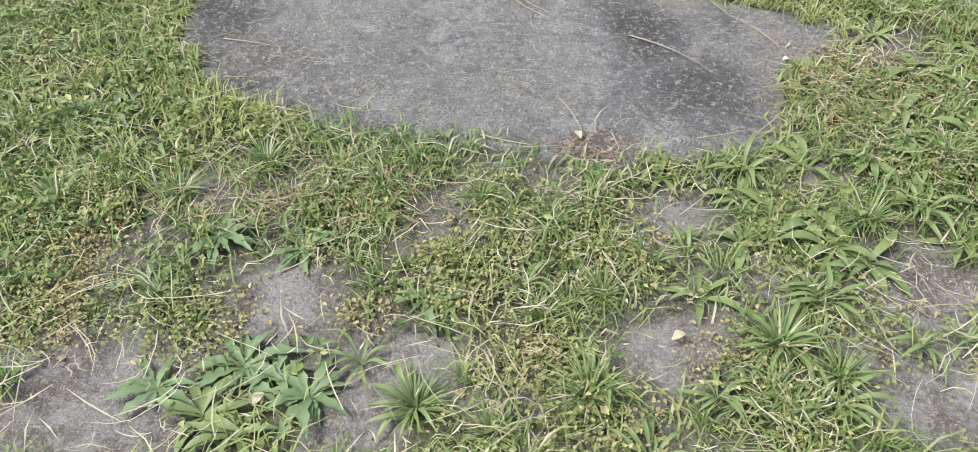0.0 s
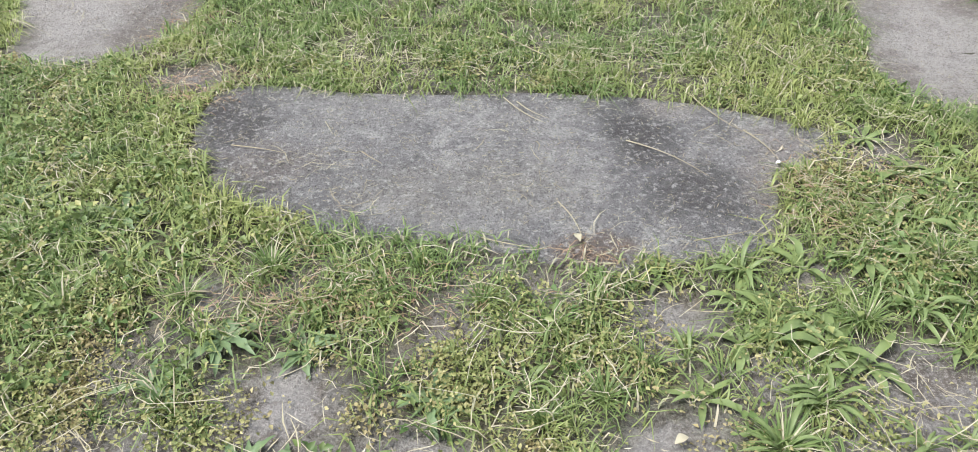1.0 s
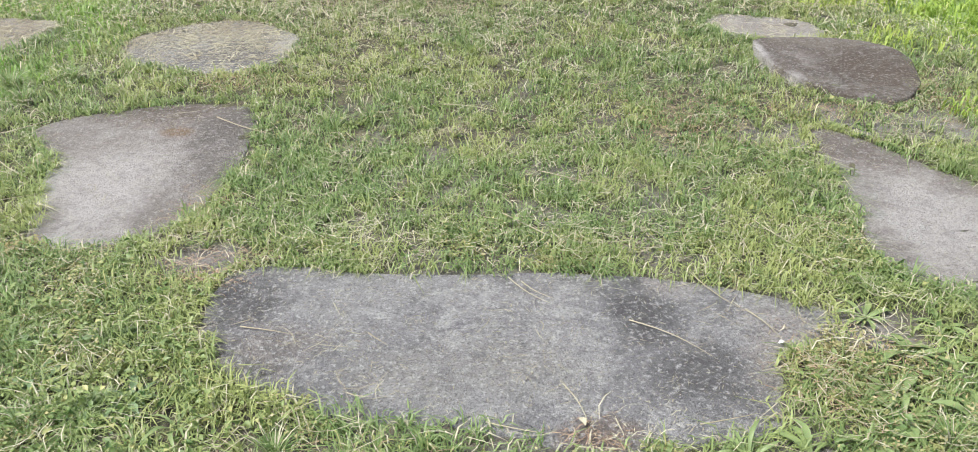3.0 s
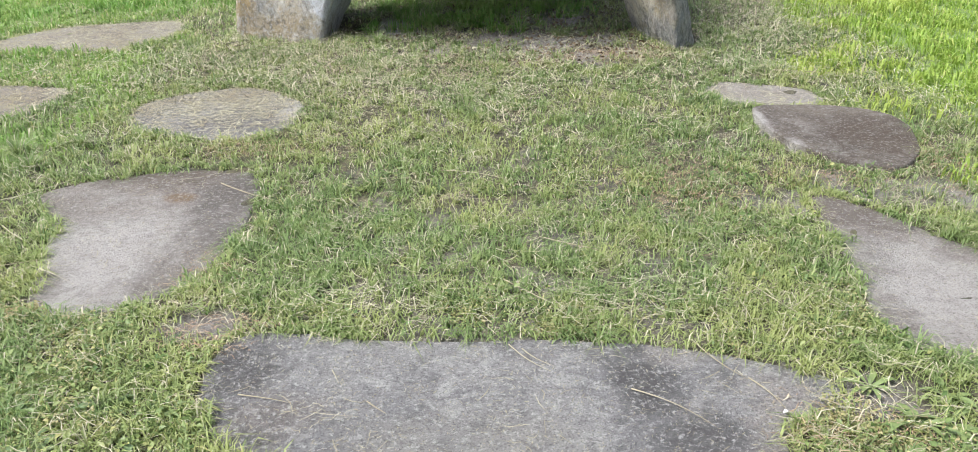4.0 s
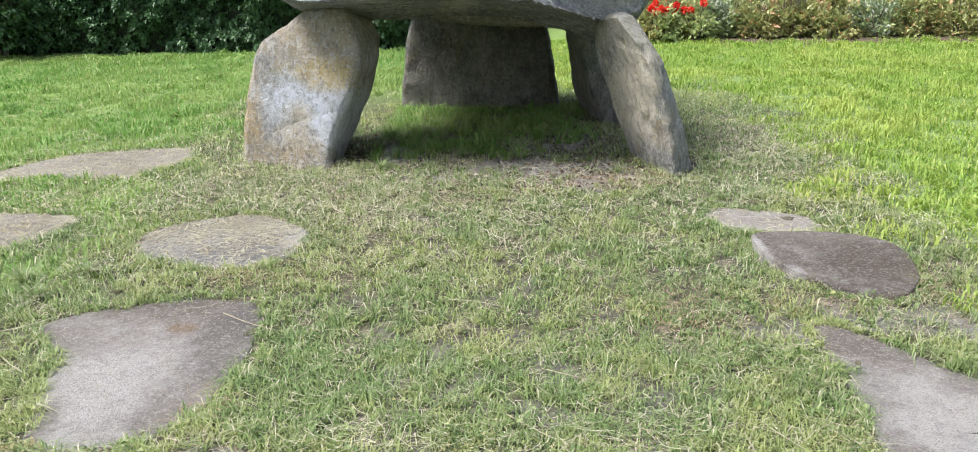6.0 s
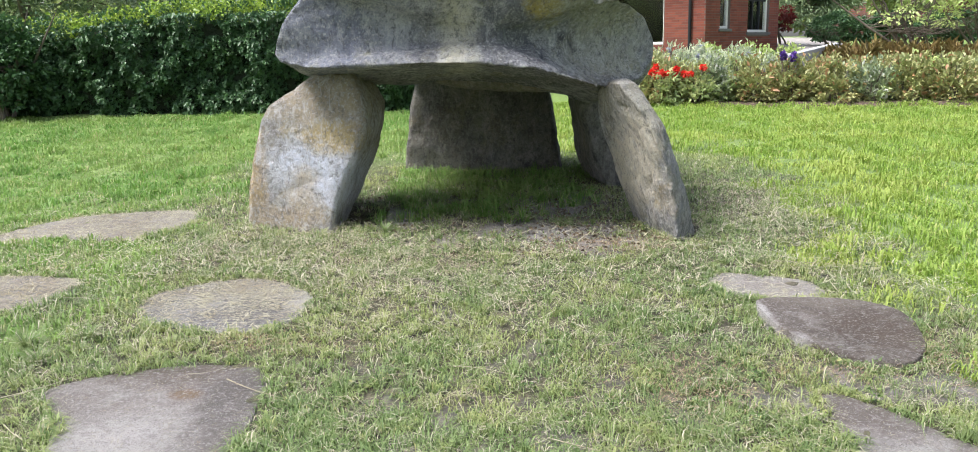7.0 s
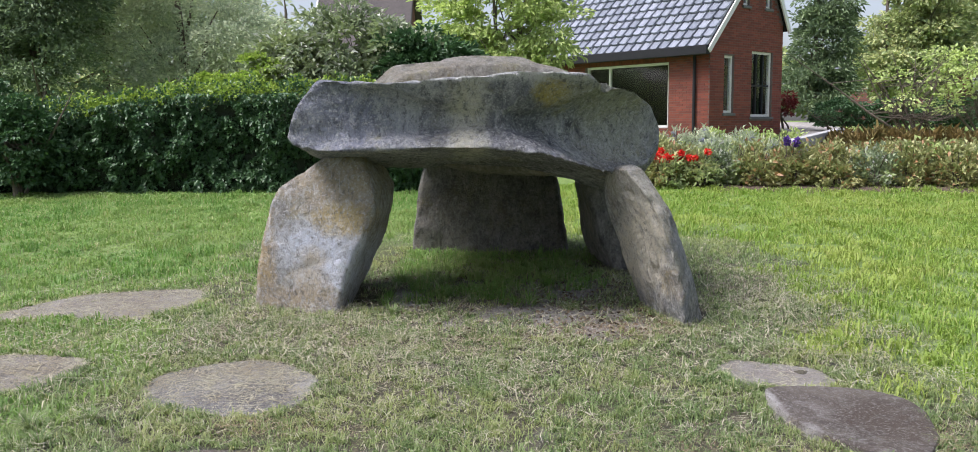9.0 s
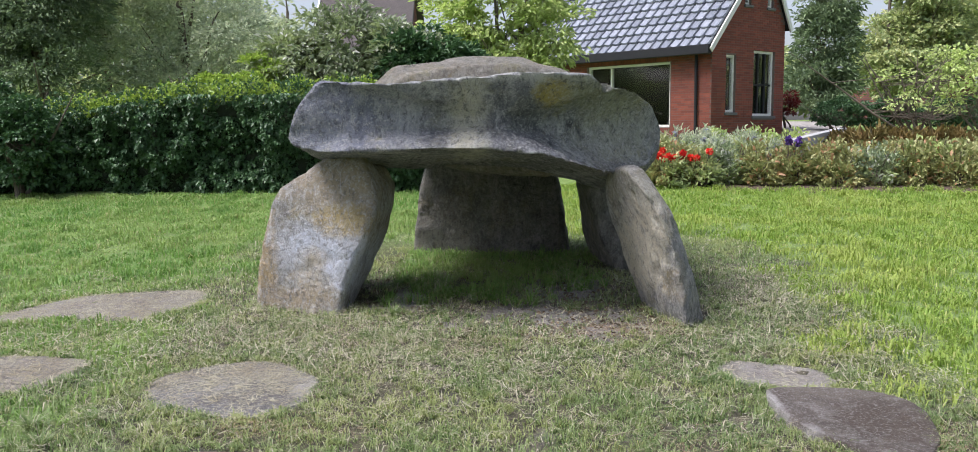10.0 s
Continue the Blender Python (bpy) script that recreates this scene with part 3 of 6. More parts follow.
def blades(name, x, y, z, h, w, lean, material, seed, label, category="grass", flat=0.0, aim=None):
    """Bent, pointed blades, three faces each, as one mass."""
    r = np.random.RandomState(seed)
    n = len(x)
    a = r.rand(n) * 6.283 if aim is None else aim
    d = np.stack((np.cos(a), np.sin(a)), 1)
    b = a + 1.57 + r.randn(n) * 0.3
    s = np.stack((np.cos(b), np.sin(b)), 1)
    p = np.stack((x, y, z), 1)
    out = np.zeros((n, 5, 3))
    mid = h * (0.55 + 0.1 * r.rand(n))
    l1, l2 = lean * h * 0.35, lean * h * (0.9 + 0.5 * r.rand(n))
    out[:, 0, :2] = p[:, :2] - s * (w / 2)[:, None]
    out[:, 1, :2] = p[:, :2] + s * (w / 2)[:, None]
    out[:, 0, 2] = out[:, 1, 2] = p[:, 2] - 0.004 + flat
    out[:, 2, :2] = p[:, :2] + d * l1[:, None] - s * (w * 0.45)[:, None]
    out[:, 3, :2] = p[:, :2] + d * l1[:, None] + s * (w * 0.45)[:, None]
    out[:, 2, 2] = out[:, 3, 2] = p[:, 2] + mid * np.sqrt(np.clip(1 - 0.3 * lean, 0.02, 1)) + flat
    out[:, 4, :2] = p[:, :2] + d * l2[:, None]
    out[:, 4, 2] = p[:, 2] + h * np.clip(1.05 - 0.75 * lean, 0.05, 1) + flat
    k = np.arange(n)[:, None] * 5
    tris = np.concatenate((k + [0, 1, 3], k + [0, 3, 2], k + [2, 3, 4]))
    return tagged(new(name, mesh_np(name, out.reshape(-1, 3), tris, material)), label, category, kind="stuff")


def sow(n, x0, x1, y0, y1, seed, spread=None):
    r = np.random.RandomState(seed)
    y = y0 + (y1 - y0) * r.rand(n)
    u = r.rand(n)
    if spread:
        half = spread[0] + spread[1] * y
        x = (2 * u - 1) * half
        keep = (r.rand(n) < half / half.max()) & (x > min(x0, -x1)) & (x < x1)
        return x[keep], y[keep], r
    return x0 + (x1 - x0) * u, y, r


def on_slab(x, y):
    hit = np.zeros(len(x), bool)
    for p in EDGE.values():
        hit |= inside(p, x + 0.10 * (wave(x, y, 0.2, 31) - 0.5), y + 0.10 * (wave(x, y, 0.23, 32) - 0.5))
    return hit


FEET = [[(-1.78, 6.02), (-1.12, 5.84), (-1.02, 6.7), (-1.7, 6.7)], [(1.24, 5.45), (1.42, 5.64), (1.48, 6.4), (1.18, 6.35)], [(-0.65, 8.0), (0.65, 8.0), (0.65, 8.6), (-0.65, 8.6)]]


def lawn():
    def free(x, y):
        k = ~on_slab(x, y)
        for p in FEET:
            k &= ~inside(p, x, y)
        return k

    # tufts in the trodden foreground and round the slabs
    x, y, r = sow(470000, -4.6, 3.4, 0.1, 9.6, 1, (0.75, 0.52))
    tuft = wave(x, y, 0.13, 41) * 0.6 + wave(x, y, 0.35, 42) * 0.6
    near = smooth(9, 2, y)
    keep = (r.rand(len(x)) < turf(x, y) ** 1.2 * np.clip((tuft - 0.28) * 2.3, 0.08, 1) * (0.45 + 0.55 * smooth(1.2, 2.0, y)) * (1 - lushness(x, y))) & free(x, y)
    x, y, tuft, near = x[keep], y[keep], tuft[keep], near[keep]
    n = len(x)
    lush = smooth(-1.9, -2.5, x) * smooth(3.1, 3.5, y) * smooth(4.7, 4.2, y)
    h = (0.016 + 0.060 * r.rand(n) * np.clip(tuft * 1.5 - 0.15, 0.2, 1.5)) * (1 + 0.8 * lush)
    blades("lawn_grass", x, y, gz(x, y), h, (0.0026 + 0.0034 * r.rand(n)) * (1.5 - 0.5 * near), 0.35 + 1.1 * r.rand(n), M["grass"], 2, "short trodden green lawn grass with yellow tips")
    # a dense tangle in the nearest stretch
    x, y, r = sow(190000, -2.0, 2.0, 0.2, 3.0, 12, (0.7, 0.5))
    tuft = wave(x, y, 0.10, 46) * 0.7 + wave(x, y, 0.3, 42) * 0.5
    keep = (r.rand(len(x)) < turf(x, y) ** 2 * np.clip((tuft - 0.46) * 3, 0, 1) * (0.45 + 0.55 * smooth(1.0, 1.5, y))) & free(x, y)
    x, y, tuft = x[keep], y[keep], tuft[keep]
    n = len(x)
    h = (0.025 + 0.05 * r.rand(n)) * np.clip(tuft * 1.5, 0.5, 1.4)
    blades("lawn_grass", x, y, gz(x, y), h, 0.0022 + 0.003 * r.rand(n), 0.45 + 1.1 * r.rand(n), M["grass"], 13, "dense tangled green grass tufts round the slabs")
    # separate tufts whose blades spread from one foot
    for m, seed, k, material, label in ((1700, 61, 26, "grass", "scattered tufts of green and yellowing grass"), (1500, 62, 24, "clover", "scattered tufts of fresh bright green grass")):
        cx, cy, r = sow(m * 3, -3.6, 2.6, 0.4, 6.0, seed, (0.7, 0.55))
        keep = (r.rand(len(cx)) < turf(cx, cy) * (1 - lushness(cx, cy)) * np.clip(wave(cx, cy, 0.6, seed) * 1.6 - 0.2, 0, 1)) & free(cx, cy)
        cx, cy = cx[keep][:m], cy[keep][:m]
        size = np.repeat(0.6 + 0.8 * r.rand(len(cx)), k)
        n = len(size)
        a, q = r.rand(n) * 6.283, 0.022 * r.rand(n) * size
        x, y = np.repeat(cx, k) + np.cos(a) * q, np.repeat(cy, k) + np.sin(a) * q
        blades("lawn_grass", x, y, gz(x, y), (0.035 + 0.045 * r.rand(n)) * size, 0.0024 + 0.0026 * r.rand(n), 0.4 + 1.0 * r.rand(n), M[material], seed + 1, label, aim=a + 0.5 * r.randn(n))
    # rank grass that has come up in the shade of the chamber
    r = np.random.RandomState(64)
    cx, cy = r.uniform(-0.85, 0.85, 420), r.uniform(6.0, 7.9, 420)
    keep = (r.rand(420) < np.clip(wave(cx, cy, 0.6, 65) * 1.5 - 0.15 + 0.3 * smooth(6.2, 7.0, cy) - 0.7 * smooth(0.1, 0.6, cx) * smooth(6.7, 6.2, cy), 0, 1))
    cx, cy = cx[keep], cy[keep]
    size = np.repeat(0.7 + 0.9 * r.rand(len(cx)), 24)
    n = len(size)
    a, q = r.rand(n) * 6.283, 0.04 * r.rand(n) * size
    x, y = np.repeat(cx, 24) + np.cos(a) * q, np.repeat(cy, 24) + np.sin(a) * q
    blades("lawn_grass", x, y, gz(x, y), (0.05 + 0.06 * r.rand(n)) * size, 0.004 + 0.004 * r.rand(n), 0.3 + 0.9 * r.rand(n), M["grass_left"], 66, "rank green grass tufts in the shaded chamber", aim=a + 0.5 * r.randn(n))
    # a fringe that hangs over the rims of the slabs
    r = np.random.RandomState(15)
    fx, fy = [], []
    for p in EDGE.values():
        k = r.randint(0, len(p), 2600)
        q = p[k] + (np.roll(p, -1, 0)[k] - p[k]) * r.rand(2600, 1)
        out = (q - p.mean(0)) / np.linalg.norm(q - p.mean(0), axis=1)[:, None]
        q = q + out * (0.018 + 0.022 * r.randn(2600, 1))
        fx.append(q[:, 0]), fy.append(q[:, 1])
    x, y = np.concatenate(fx), np.concatenate(fy)
    keep = r.rand(len(x)) < np.clip(wave(x, y, 0.22, 47) * 1.7 - 0.35, 0.05, 1)
    x, y = x[keep], y[keep]
    n = len(x)
    blades("lawn_grass", x, y, gz(x, y) + 0.004, 0.02 + 0.035 * r.rand(n), 0.003 + 0.003 * r.rand(n), 0.6 + 0.9 * r.rand(n), M["grass"], 16, "grass fringe hanging over the rims of the slabs")
    # the lush lawn behind and beside the stones
    for sgn, material, seed, label in ((1, "grass_lush", 5, "lush bright yellow-green lawn grass before the flower bed"), (-1, "grass_left", 7, "lush cool green lawn grass before the hedge")):
        x, y, r = sow(250000, 0, 9, 2.0, 13.2, seed, (0.6, 0.60))
        x = np.abs(x) * sgn + 0.3 * (wave(y, x, 1.0, 3) - 0.5)
        keep = (r.rand(len(x)) < lushness(x, y) * np.clip(0.3 + 1.2 * wave(x, y, 0.5, 49), 0.25, 1)) & free(x, y) & ~((y > 12.3) & (x < -0.9))
        x, y = x[keep], y[keep]
        n = len(x)
        h = (0.03 + 0.05 * r.rand(n)) * (0.25 + 0.9 * wave(x, y, 1.1, 44) + 0.6 * wave(x, y, 0.35, 48)) * (1.2 if sgn > 0 else 0.95)
        blades("lawn_grass", x, y, gz(x, y), h, 0.005 + 0.008 * r.rand(n), 0.25 + 0.75 * r.rand(n), M[material], seed + 1, label)
    # mown clippings that lie about
    x, y, r = sow(95000, -3.6, 2.6, 0.2, 7.2, 8, (0.75, 0.6))
    thick = wave(x, y, 0.7, 51) * 0.7 + 0.6 * np.exp(-((y - 5.0) / 0.8) ** 2) + 0.6 * np.exp(-(((x - 2.1) / 0.4) ** 2 + ((y - 6.3) / 1.0) ** 2)) + 0.8 * inside(EDGE["step"], x, y) + 0.9 * inside(EDGE["far"], x, y) + 0.7 * inside(EDGE["edge"], x, y) - 0.25 * inside(EDGE["front"], x, y) - 0.35 * inside(EDGE["left"], x, y) - 0.45 * inside(EDGE["right"], x, y) - 0.35 * inside(EDGE["mossy"], x, y)
    thick += 0.9 * np.exp(-(((x - 1.0) / 0.13) ** 2 + ((y - 1.68) / 0.16) ** 2)) + 0.6 * np.exp(-(((x + 0.85) / 0.12) ** 2 + ((y - 2.1) / 0.12) ** 2))
    keep = r.rand(len(x)) < np.clip(0.72 * thick - 0.14 + 0.25 * np.exp(-(((x + 1.3) / 0.7) ** 2 + ((y - 5.3) / 0.5) ** 2)), 0, 1)
    x, y = x[keep], y[keep]
    n = len(x)
    a = r.rand(n) * 6.283
    ln = 0.010 + 0.05 * r.rand(n) ** 3
    grow = 1 + 0.9 * smooth(2.8, 5.0, y)
    ln, w = ln * grow, (0.0010 + 0.0010 * r.rand(n)) * grow
    lift = np.where(on_slab(x, y), 0.015, 0.018) + 0.034 * r.rand(n) * ~on_slab(x, y)
    d, s = np.stack((np.cos(a), np.sin(a), 0.25 * r.randn(n) * ~on_slab(x, y)), 1), np.stack((-np.sin(a), np.cos(a), 0 * a), 1)
    p = np.stack((x, y, gz(x, y) + lift), 1)
    bend = s * (r.randn(n) * 0.15 * ln)[:, None]
    v = np.stack((p - d * ln[:, None], p - s * w[:, None] + bend, p + d * ln[:, None], p + s * w[:, None] + bend), 1).reshape(-1, 3)
    k = np.arange(n)[:, None] * 4
    tagged(new("grass_clippings", mesh_np("grass_clippings", v, np.concatenate((k + [0, 1, 3], k + [1, 2, 3])), M["straw"])), "dry pale grass clippings strewn over lawn and slabs", "hay", kind="stuff")

    # long hay left by the mower, combed into loose swathes
    def hay(name, n, seed, where, material, label, long=0.10, lift=0.03):
        x, y, r = sow(n, -3.8, 2.9, 0.4, 7.6, seed, (0.75, 0.6))
        keep = r.rand(len(x)) < where(x, y)
        x, y = x[keep], y[keep]
        n = len(x)
        a = 6.283 * wave(x, y, 1.4, seed) + 0.9 * r.randn(n)
        ln, w, bow = long * (0.25 + r.rand(n) ** 2), 0.0007 + 0.0009 * r.rand(n), r.randn(n) * 0.22
        on = on_slab(x, y)
        rows = []
        for u in (-1.0, -0.35, 0.35, 1.0):
            ang = a + bow * u
            px, py = x + np.cos(ang) * ln * u * 0.5, y + np.sin(ang) * ln * u * 0.5
            pz = gz(px, py) + np.where(on, 0.017, lift * (0.45 + 0.9 * ((x * 7919) % 1.0))) + 0.008 * np.cos(u * 2 + a)
            side = np.stack((-np.sin(ang), np.cos(ang), 0 * ang), 1) * (w * (1.05 - 0.6 * abs(u)))[:, None]
            mid = np.stack((px, py, pz), 1)
            rows += [mid - side, mid + side]
        v = np.stack(rows, 1).reshape(-1, 3)
        k = np.arange(n)[:, None] * 8
        tris = np.concatenate([k + [j, j + 1, j + 3] for j in (0, 2, 4)] + [k + [j, j + 3, j + 2] for j in (0, 2, 4)])
        tagged(new(name, mesh_np(name, v, tris, M[material])), label, "hay", kind="stuff")

    def swathes(x, y):
        g = lambda cx, cy, rx, ry: np.exp(-(((x - cx) / rx) ** 2 + ((y - cy) / ry) ** 2))
        t = 0.02 + 0.24 * wave(x, y, 0.8, 95) ** 2 + 0.55 * g(-0.7, 4.9, 0.9, 0.6) + 0.5 * g(-1.5, 5.5, 0.6, 0.35) + 0.5 * g(2.0, 6.2, 0.4, 0.9) + 0.3 * g(0.2, 2.25, 0.9, 0.1) + 0.9 * inside(EDGE["step"], x, y) * smooth(4.0, 4.35, y) * smooth(-0.95, -1.25, x) + 0.8 * inside(EDGE["far"], x, y) + 0.8 * inside(EDGE["edge"], x, y)
        return np.clip(t * np.where(y < 1.3, 0.8, 1.0) - 0.12 * inside(EDGE["front"], x, y) - 0.14 * inside(EDGE["left"], x, y) - 0.14 * inside(EDGE["right"], x, y) - 0.16 * inside(EDGE["mossy"], x, y) - 0.3 * lushness(x, y), 0, 1)

    hay("hay_strands", 270000, 96, swathes, "straw", "long pale hay strands lying over lawn and slabs", 0.12, 0.052)

    # reddish dry mats: each a heap of short tangled strands
    MATS = ((0.90, 1.56, 0.10, 0.14), (1.03, 1.62, 0.09, 0.10), (-0.78, 2.18, 0.10, 0.05), (-0.9, 2.1, 0.12, 0.08), (0.26, 1.36, 0.07, 0.05), (-1.0, 2.55, 0.1, 0.12), (1.45, 3.3, 0.3, 0.12), (2.05, 3.4, 0.15, 0.3), (0.85, 3.2, 0.25, 0.3), (-0.35, 1.2, 0.3, 0.08), (0.75, 5.35, 0.45, 0.15), (-1.1, 3.75, 0.3, 0.12))

    def heap(x, y):
        return np.max([0.95 * np.exp(-(((x - cx) / rx) ** 2 + ((y - cy) / ry) ** 2)) for cx, cy, rx, ry in MATS], 0)

    hay("dry_mat", 420000, 97, heap, "straw_red", "matted reddish dry grass round the slabs", 0.06, 0.03)

    # crumbs of chaff and grit on the slabs
    r = np.random.RandomState(19)
    px, py = [], []
    for key, m in (("front", 4200), ("left", 2200), ("step", 2600), ("right", 1500), ("mossy", 500), ("far", 3000), ("edge", 1800), ("flat", 500)):
        p = EDGE[key]
        q = r.uniform(p.min(0), p.max(0), (m * 2, 2))
        q = q[inside(p, q[:, 0], q[:, 1])][:m]
        px.append(q[:, 0]), py.append(q[:, 1])
    x, y = np.concatenate(px), np.concatenate(py)
    keep = r.rand(len(x)) < np.clip(0.25 + 1.1 * wave(x, y, 0.3, 20), 0, 1)
    x, y = x[keep], y[keep]
    n = len(x)
    a, ln, w = r.rand(n) * 6.283, 0.002 + 0.013 * r.rand(n) ** 3 * (1 + smooth(3.5, 4.5, y) * 1.5), 0.0005 + 0.0007 * r.rand(n)
    d, s = np.stack((np.cos(a), np.sin(a), 0.12 * r.randn(n)), 1), np.stack((-np.sin(a), np.cos(a), 0 * a), 1)
    p = np.stack((x, y, gz(x, y) + 0.017), 1)
    v = np.stack((p - d * ln[:, None], p - s * w[:, None], p + d * ln[:, None], p + s * w[:, None]), 1).reshape(-1, 3)
    k = np.arange(n)[:, None] * 4
    tagged(new("chaff", mesh_np("chaff", v, np.concatenate((k + [0, 1, 3], k + [1, 2, 3])), M["straw"])), "fine pale chaff scattered on the stone slabs", "chaff", kind="stuff")


lawn()


# ---- stone slabs let into the lawn ----
def slab(poly, material, label, top=0.008, thick=0.12, seed=0, tilt=(0, 0)):
    edge = chaikin(poly, 2, 0.16)
    c = edge.mean(0)
    bm = bmesh.new()
    rows = []
    for k, dz in ((1.0, -thick), (1.0, -0.01), (0.992, -0.003), (0.98, 0.0), (0.93, 0.001), (0.85, 0.002), (0.72, 0.003), (0.58, 0.003), (0.43, 0.003), (0.28, 0.003), (0.12, 0.003)):
        row = []
        for j, q in enumerate(edge):
            jag = 1 + 0.022 * noise.noise(Vector((q[0] * 5 + seed, q[1] * 5, 0))) + 0.014 * noise.noise(Vector((q[0] * 16 + seed, q[1] * 16, 3)))
            p = c + (q - c) * k * jag
            z = float(gz(p[0], p[1])) + top + dz + tilt[0] * (p[0] - c[0]) + tilt[1] * (p[1] - c[1])
            z += 0.004 * noise.noise(Vector((p[0] * 3 + seed, p[1] * 3, 0))) + 0.002 * noise.noise(Vector((p[0] * 14, p[1] * 14, seed)))
            row.append(bm.verts.new((p[0], p[1], z)))
        rows.append(row)
    n = len(edge)
    for a, b in zip(rows, rows[1:]):
        for j in range(n):
            bm.faces.new((a[j], a[(j + 1) % n], b[(j + 1) % n], b[j]))
    bm.faces.new(rows[-1])
    bmesh.ops.recalc_face_normals(bm, faces=bm.faces)
    ob = link("flat_stone", bm, M[material], True)
    return tagged(ob, label, "flat stone", "slabs let into the lawn")


slab(SLABS["front"], "slab_front", "large flat dark grey stone slab with speckled surface", seed=1)
slab(SLABS["left"], "slab_left", "pale worn stone slab with rusty brown far edge", seed=2)
slab(SLABS["step"], "slab_step", "grey stone slab covered in dry clippings", seed=3)
slab(SLABS["far"], "slab_pale", "long pale slab strewn with dry grass", seed=4)
slab(SLABS["edge"], "slab_pale", "pale slab half hidden under straw", seed=5)
slab(SLABS["mossy"], "slab_dark", "dark mossy slab with a chipped white edge", seed=6, top=0.045, tilt=(-0.03, 0.01))
slab(SLABS["flat"], "slab_pale", "small brownish slab flush with the lawn", seed=7)
slab(SLABS["right"], "slab_right", "light grey sandy slab flush with the soil", seed=8)


# ---- the dolmen ----
def boulder(name, sections, material, seed, label, category, group="", **kw):
    me = rock(sections, seed, **kw)
    me.name = name
    me.materials.clear()
    me.materials.append(M[material])
    me.shade_smooth()
    return tagged(new(name, me), label, category, group)


def level(z, *xy):
    return [(x, y, z) for x, y in xy]


def upright(y, *xz):
    return [(x, y, z) for x, z in xz]


boulder("upright_stone", [
    level(0.1, (-1.84, 6.05), (-1.16, 5.80), (-1.25, 6.5), (-1.38, 6.8), (-1.72, 6.75)),
    level(0.38, (-1.80, 6.03), (-1.12, 5.80), (-1.10, 6.5), (-1.30, 6.8), (-1.70, 6.75)),
    level(0.62, (-1.77, 6.0), (-1.06, 5.82), (-0.96, 6.5), (-1.2, 6.8), (-1.66, 6.75)),
    level(0.85, (-1.74, 6.0), (-0.955, 5.84), (-0.87, 6.5), (-1.12, 6.8), (-1.6, 6.75)),
    level(1.06, (-1.69, 6.02), (-0.875, 5.87), (-0.81, 6.5), (-1.06, 6.8), (-1.55, 6.7)),
    level(1.22, (-1.62, 6.05), (-0.90, 5.92), (-0.79, 6.5), (-1.06, 6.75), (-1.5, 6.7)),
    level(1.32, (-1.46, 6.1), (-0.93, 5.95), (-0.84, 6.5), (-1.06, 6.7), (-1.4, 6.65)),
    level(1.44, (-1.27, 6.15), (-0.98, 6.02), (-0.96, 6.45), (-1.05, 6.65), (-1.25, 6.55)),
], "leg", 1, "broad grey upright stone with rusty lichen stains", "standing stone", "stones of the dolmen", rounds=1, bulge=0.01, rough=0.014,
    cuts=[([(-0.94, 5.94, 1.42), (-0.90, 5.9, 1.24), (-0.86, 5.88, 1.06), (-0.94, 5.85, 0.84), (-1.05, 5.83, 0.6)], 0.022, 0.03), ([(-1.6, 6.02, 1.2), (-1.3, 5.94, 1.28), (-1.0, 5.9, 1.18)], 0.05, 0.014), ([(-1.45, 5.93, 0.95), (-1.2, 5.88, 0.7), (-1.22, 5.86, 0.4)], 0.05, 0.012), ([(-0.88, 6.1, 0.95), (-0.95, 6.05, 0.7)], 0.06, 0.02)])
boulder("upright_stone", [
    level(0.1, (1.24, 5.38), (1.45, 5.70), (1.5, 6.3), (1.06, 6.15)),
    level(0.35, (1.22, 5.39), (1.40, 5.66), (1.46, 6.3), (1.02, 6.12)),
    level(0.6, (1.19, 5.38), (1.31, 5.55), (1.38, 6.3), (0.92, 6.1)),
    level(0.85, (1.12, 5.38), (1.23, 5.52), (1.28, 6.3), (0.84, 6.1)),
    level(1.05, (1.04, 5.40), (1.15, 5.53), (1.2, 6.25), (0.78, 6.08)),
    level(1.22, (0.95, 5.43), (1.06, 5.56), (1.12, 6.2), (0.74, 6.05)),
    level(1.36, (0.84, 5.58), (0.98, 5.64), (1.0, 6.1), (0.78, 6.0)),
], "leg2", 2, "narrow pale stone leaning inwards under the capstone", "standing stone", "stones of the dolmen", rounds=1, bulge=0.02, rough=0.022,
    cuts=[([(0.90, 5.62, 1.2), (1.0, 5.6, 0.9), (1.12, 5.6, 0.55)], 0.02, 0.022), ([(0.82, 5.8, 1.15), (0.93, 5.8, 0.8), (1.03, 5.8, 0.5)], 0.025, 0.018), ([(1.0, 5.45, 1.15), (1.1, 5.42, 0.9), (1.12, 5.42, 0.8)], 0.03, 0.025), ([(1.06, 5.5, 0.7), (1.14, 5.46, 0.5)], 0.02, 0.02), ([(1.15, 5.5, 0.85), (1.22, 5.46, 0.6)], 0.03, 0.015)])
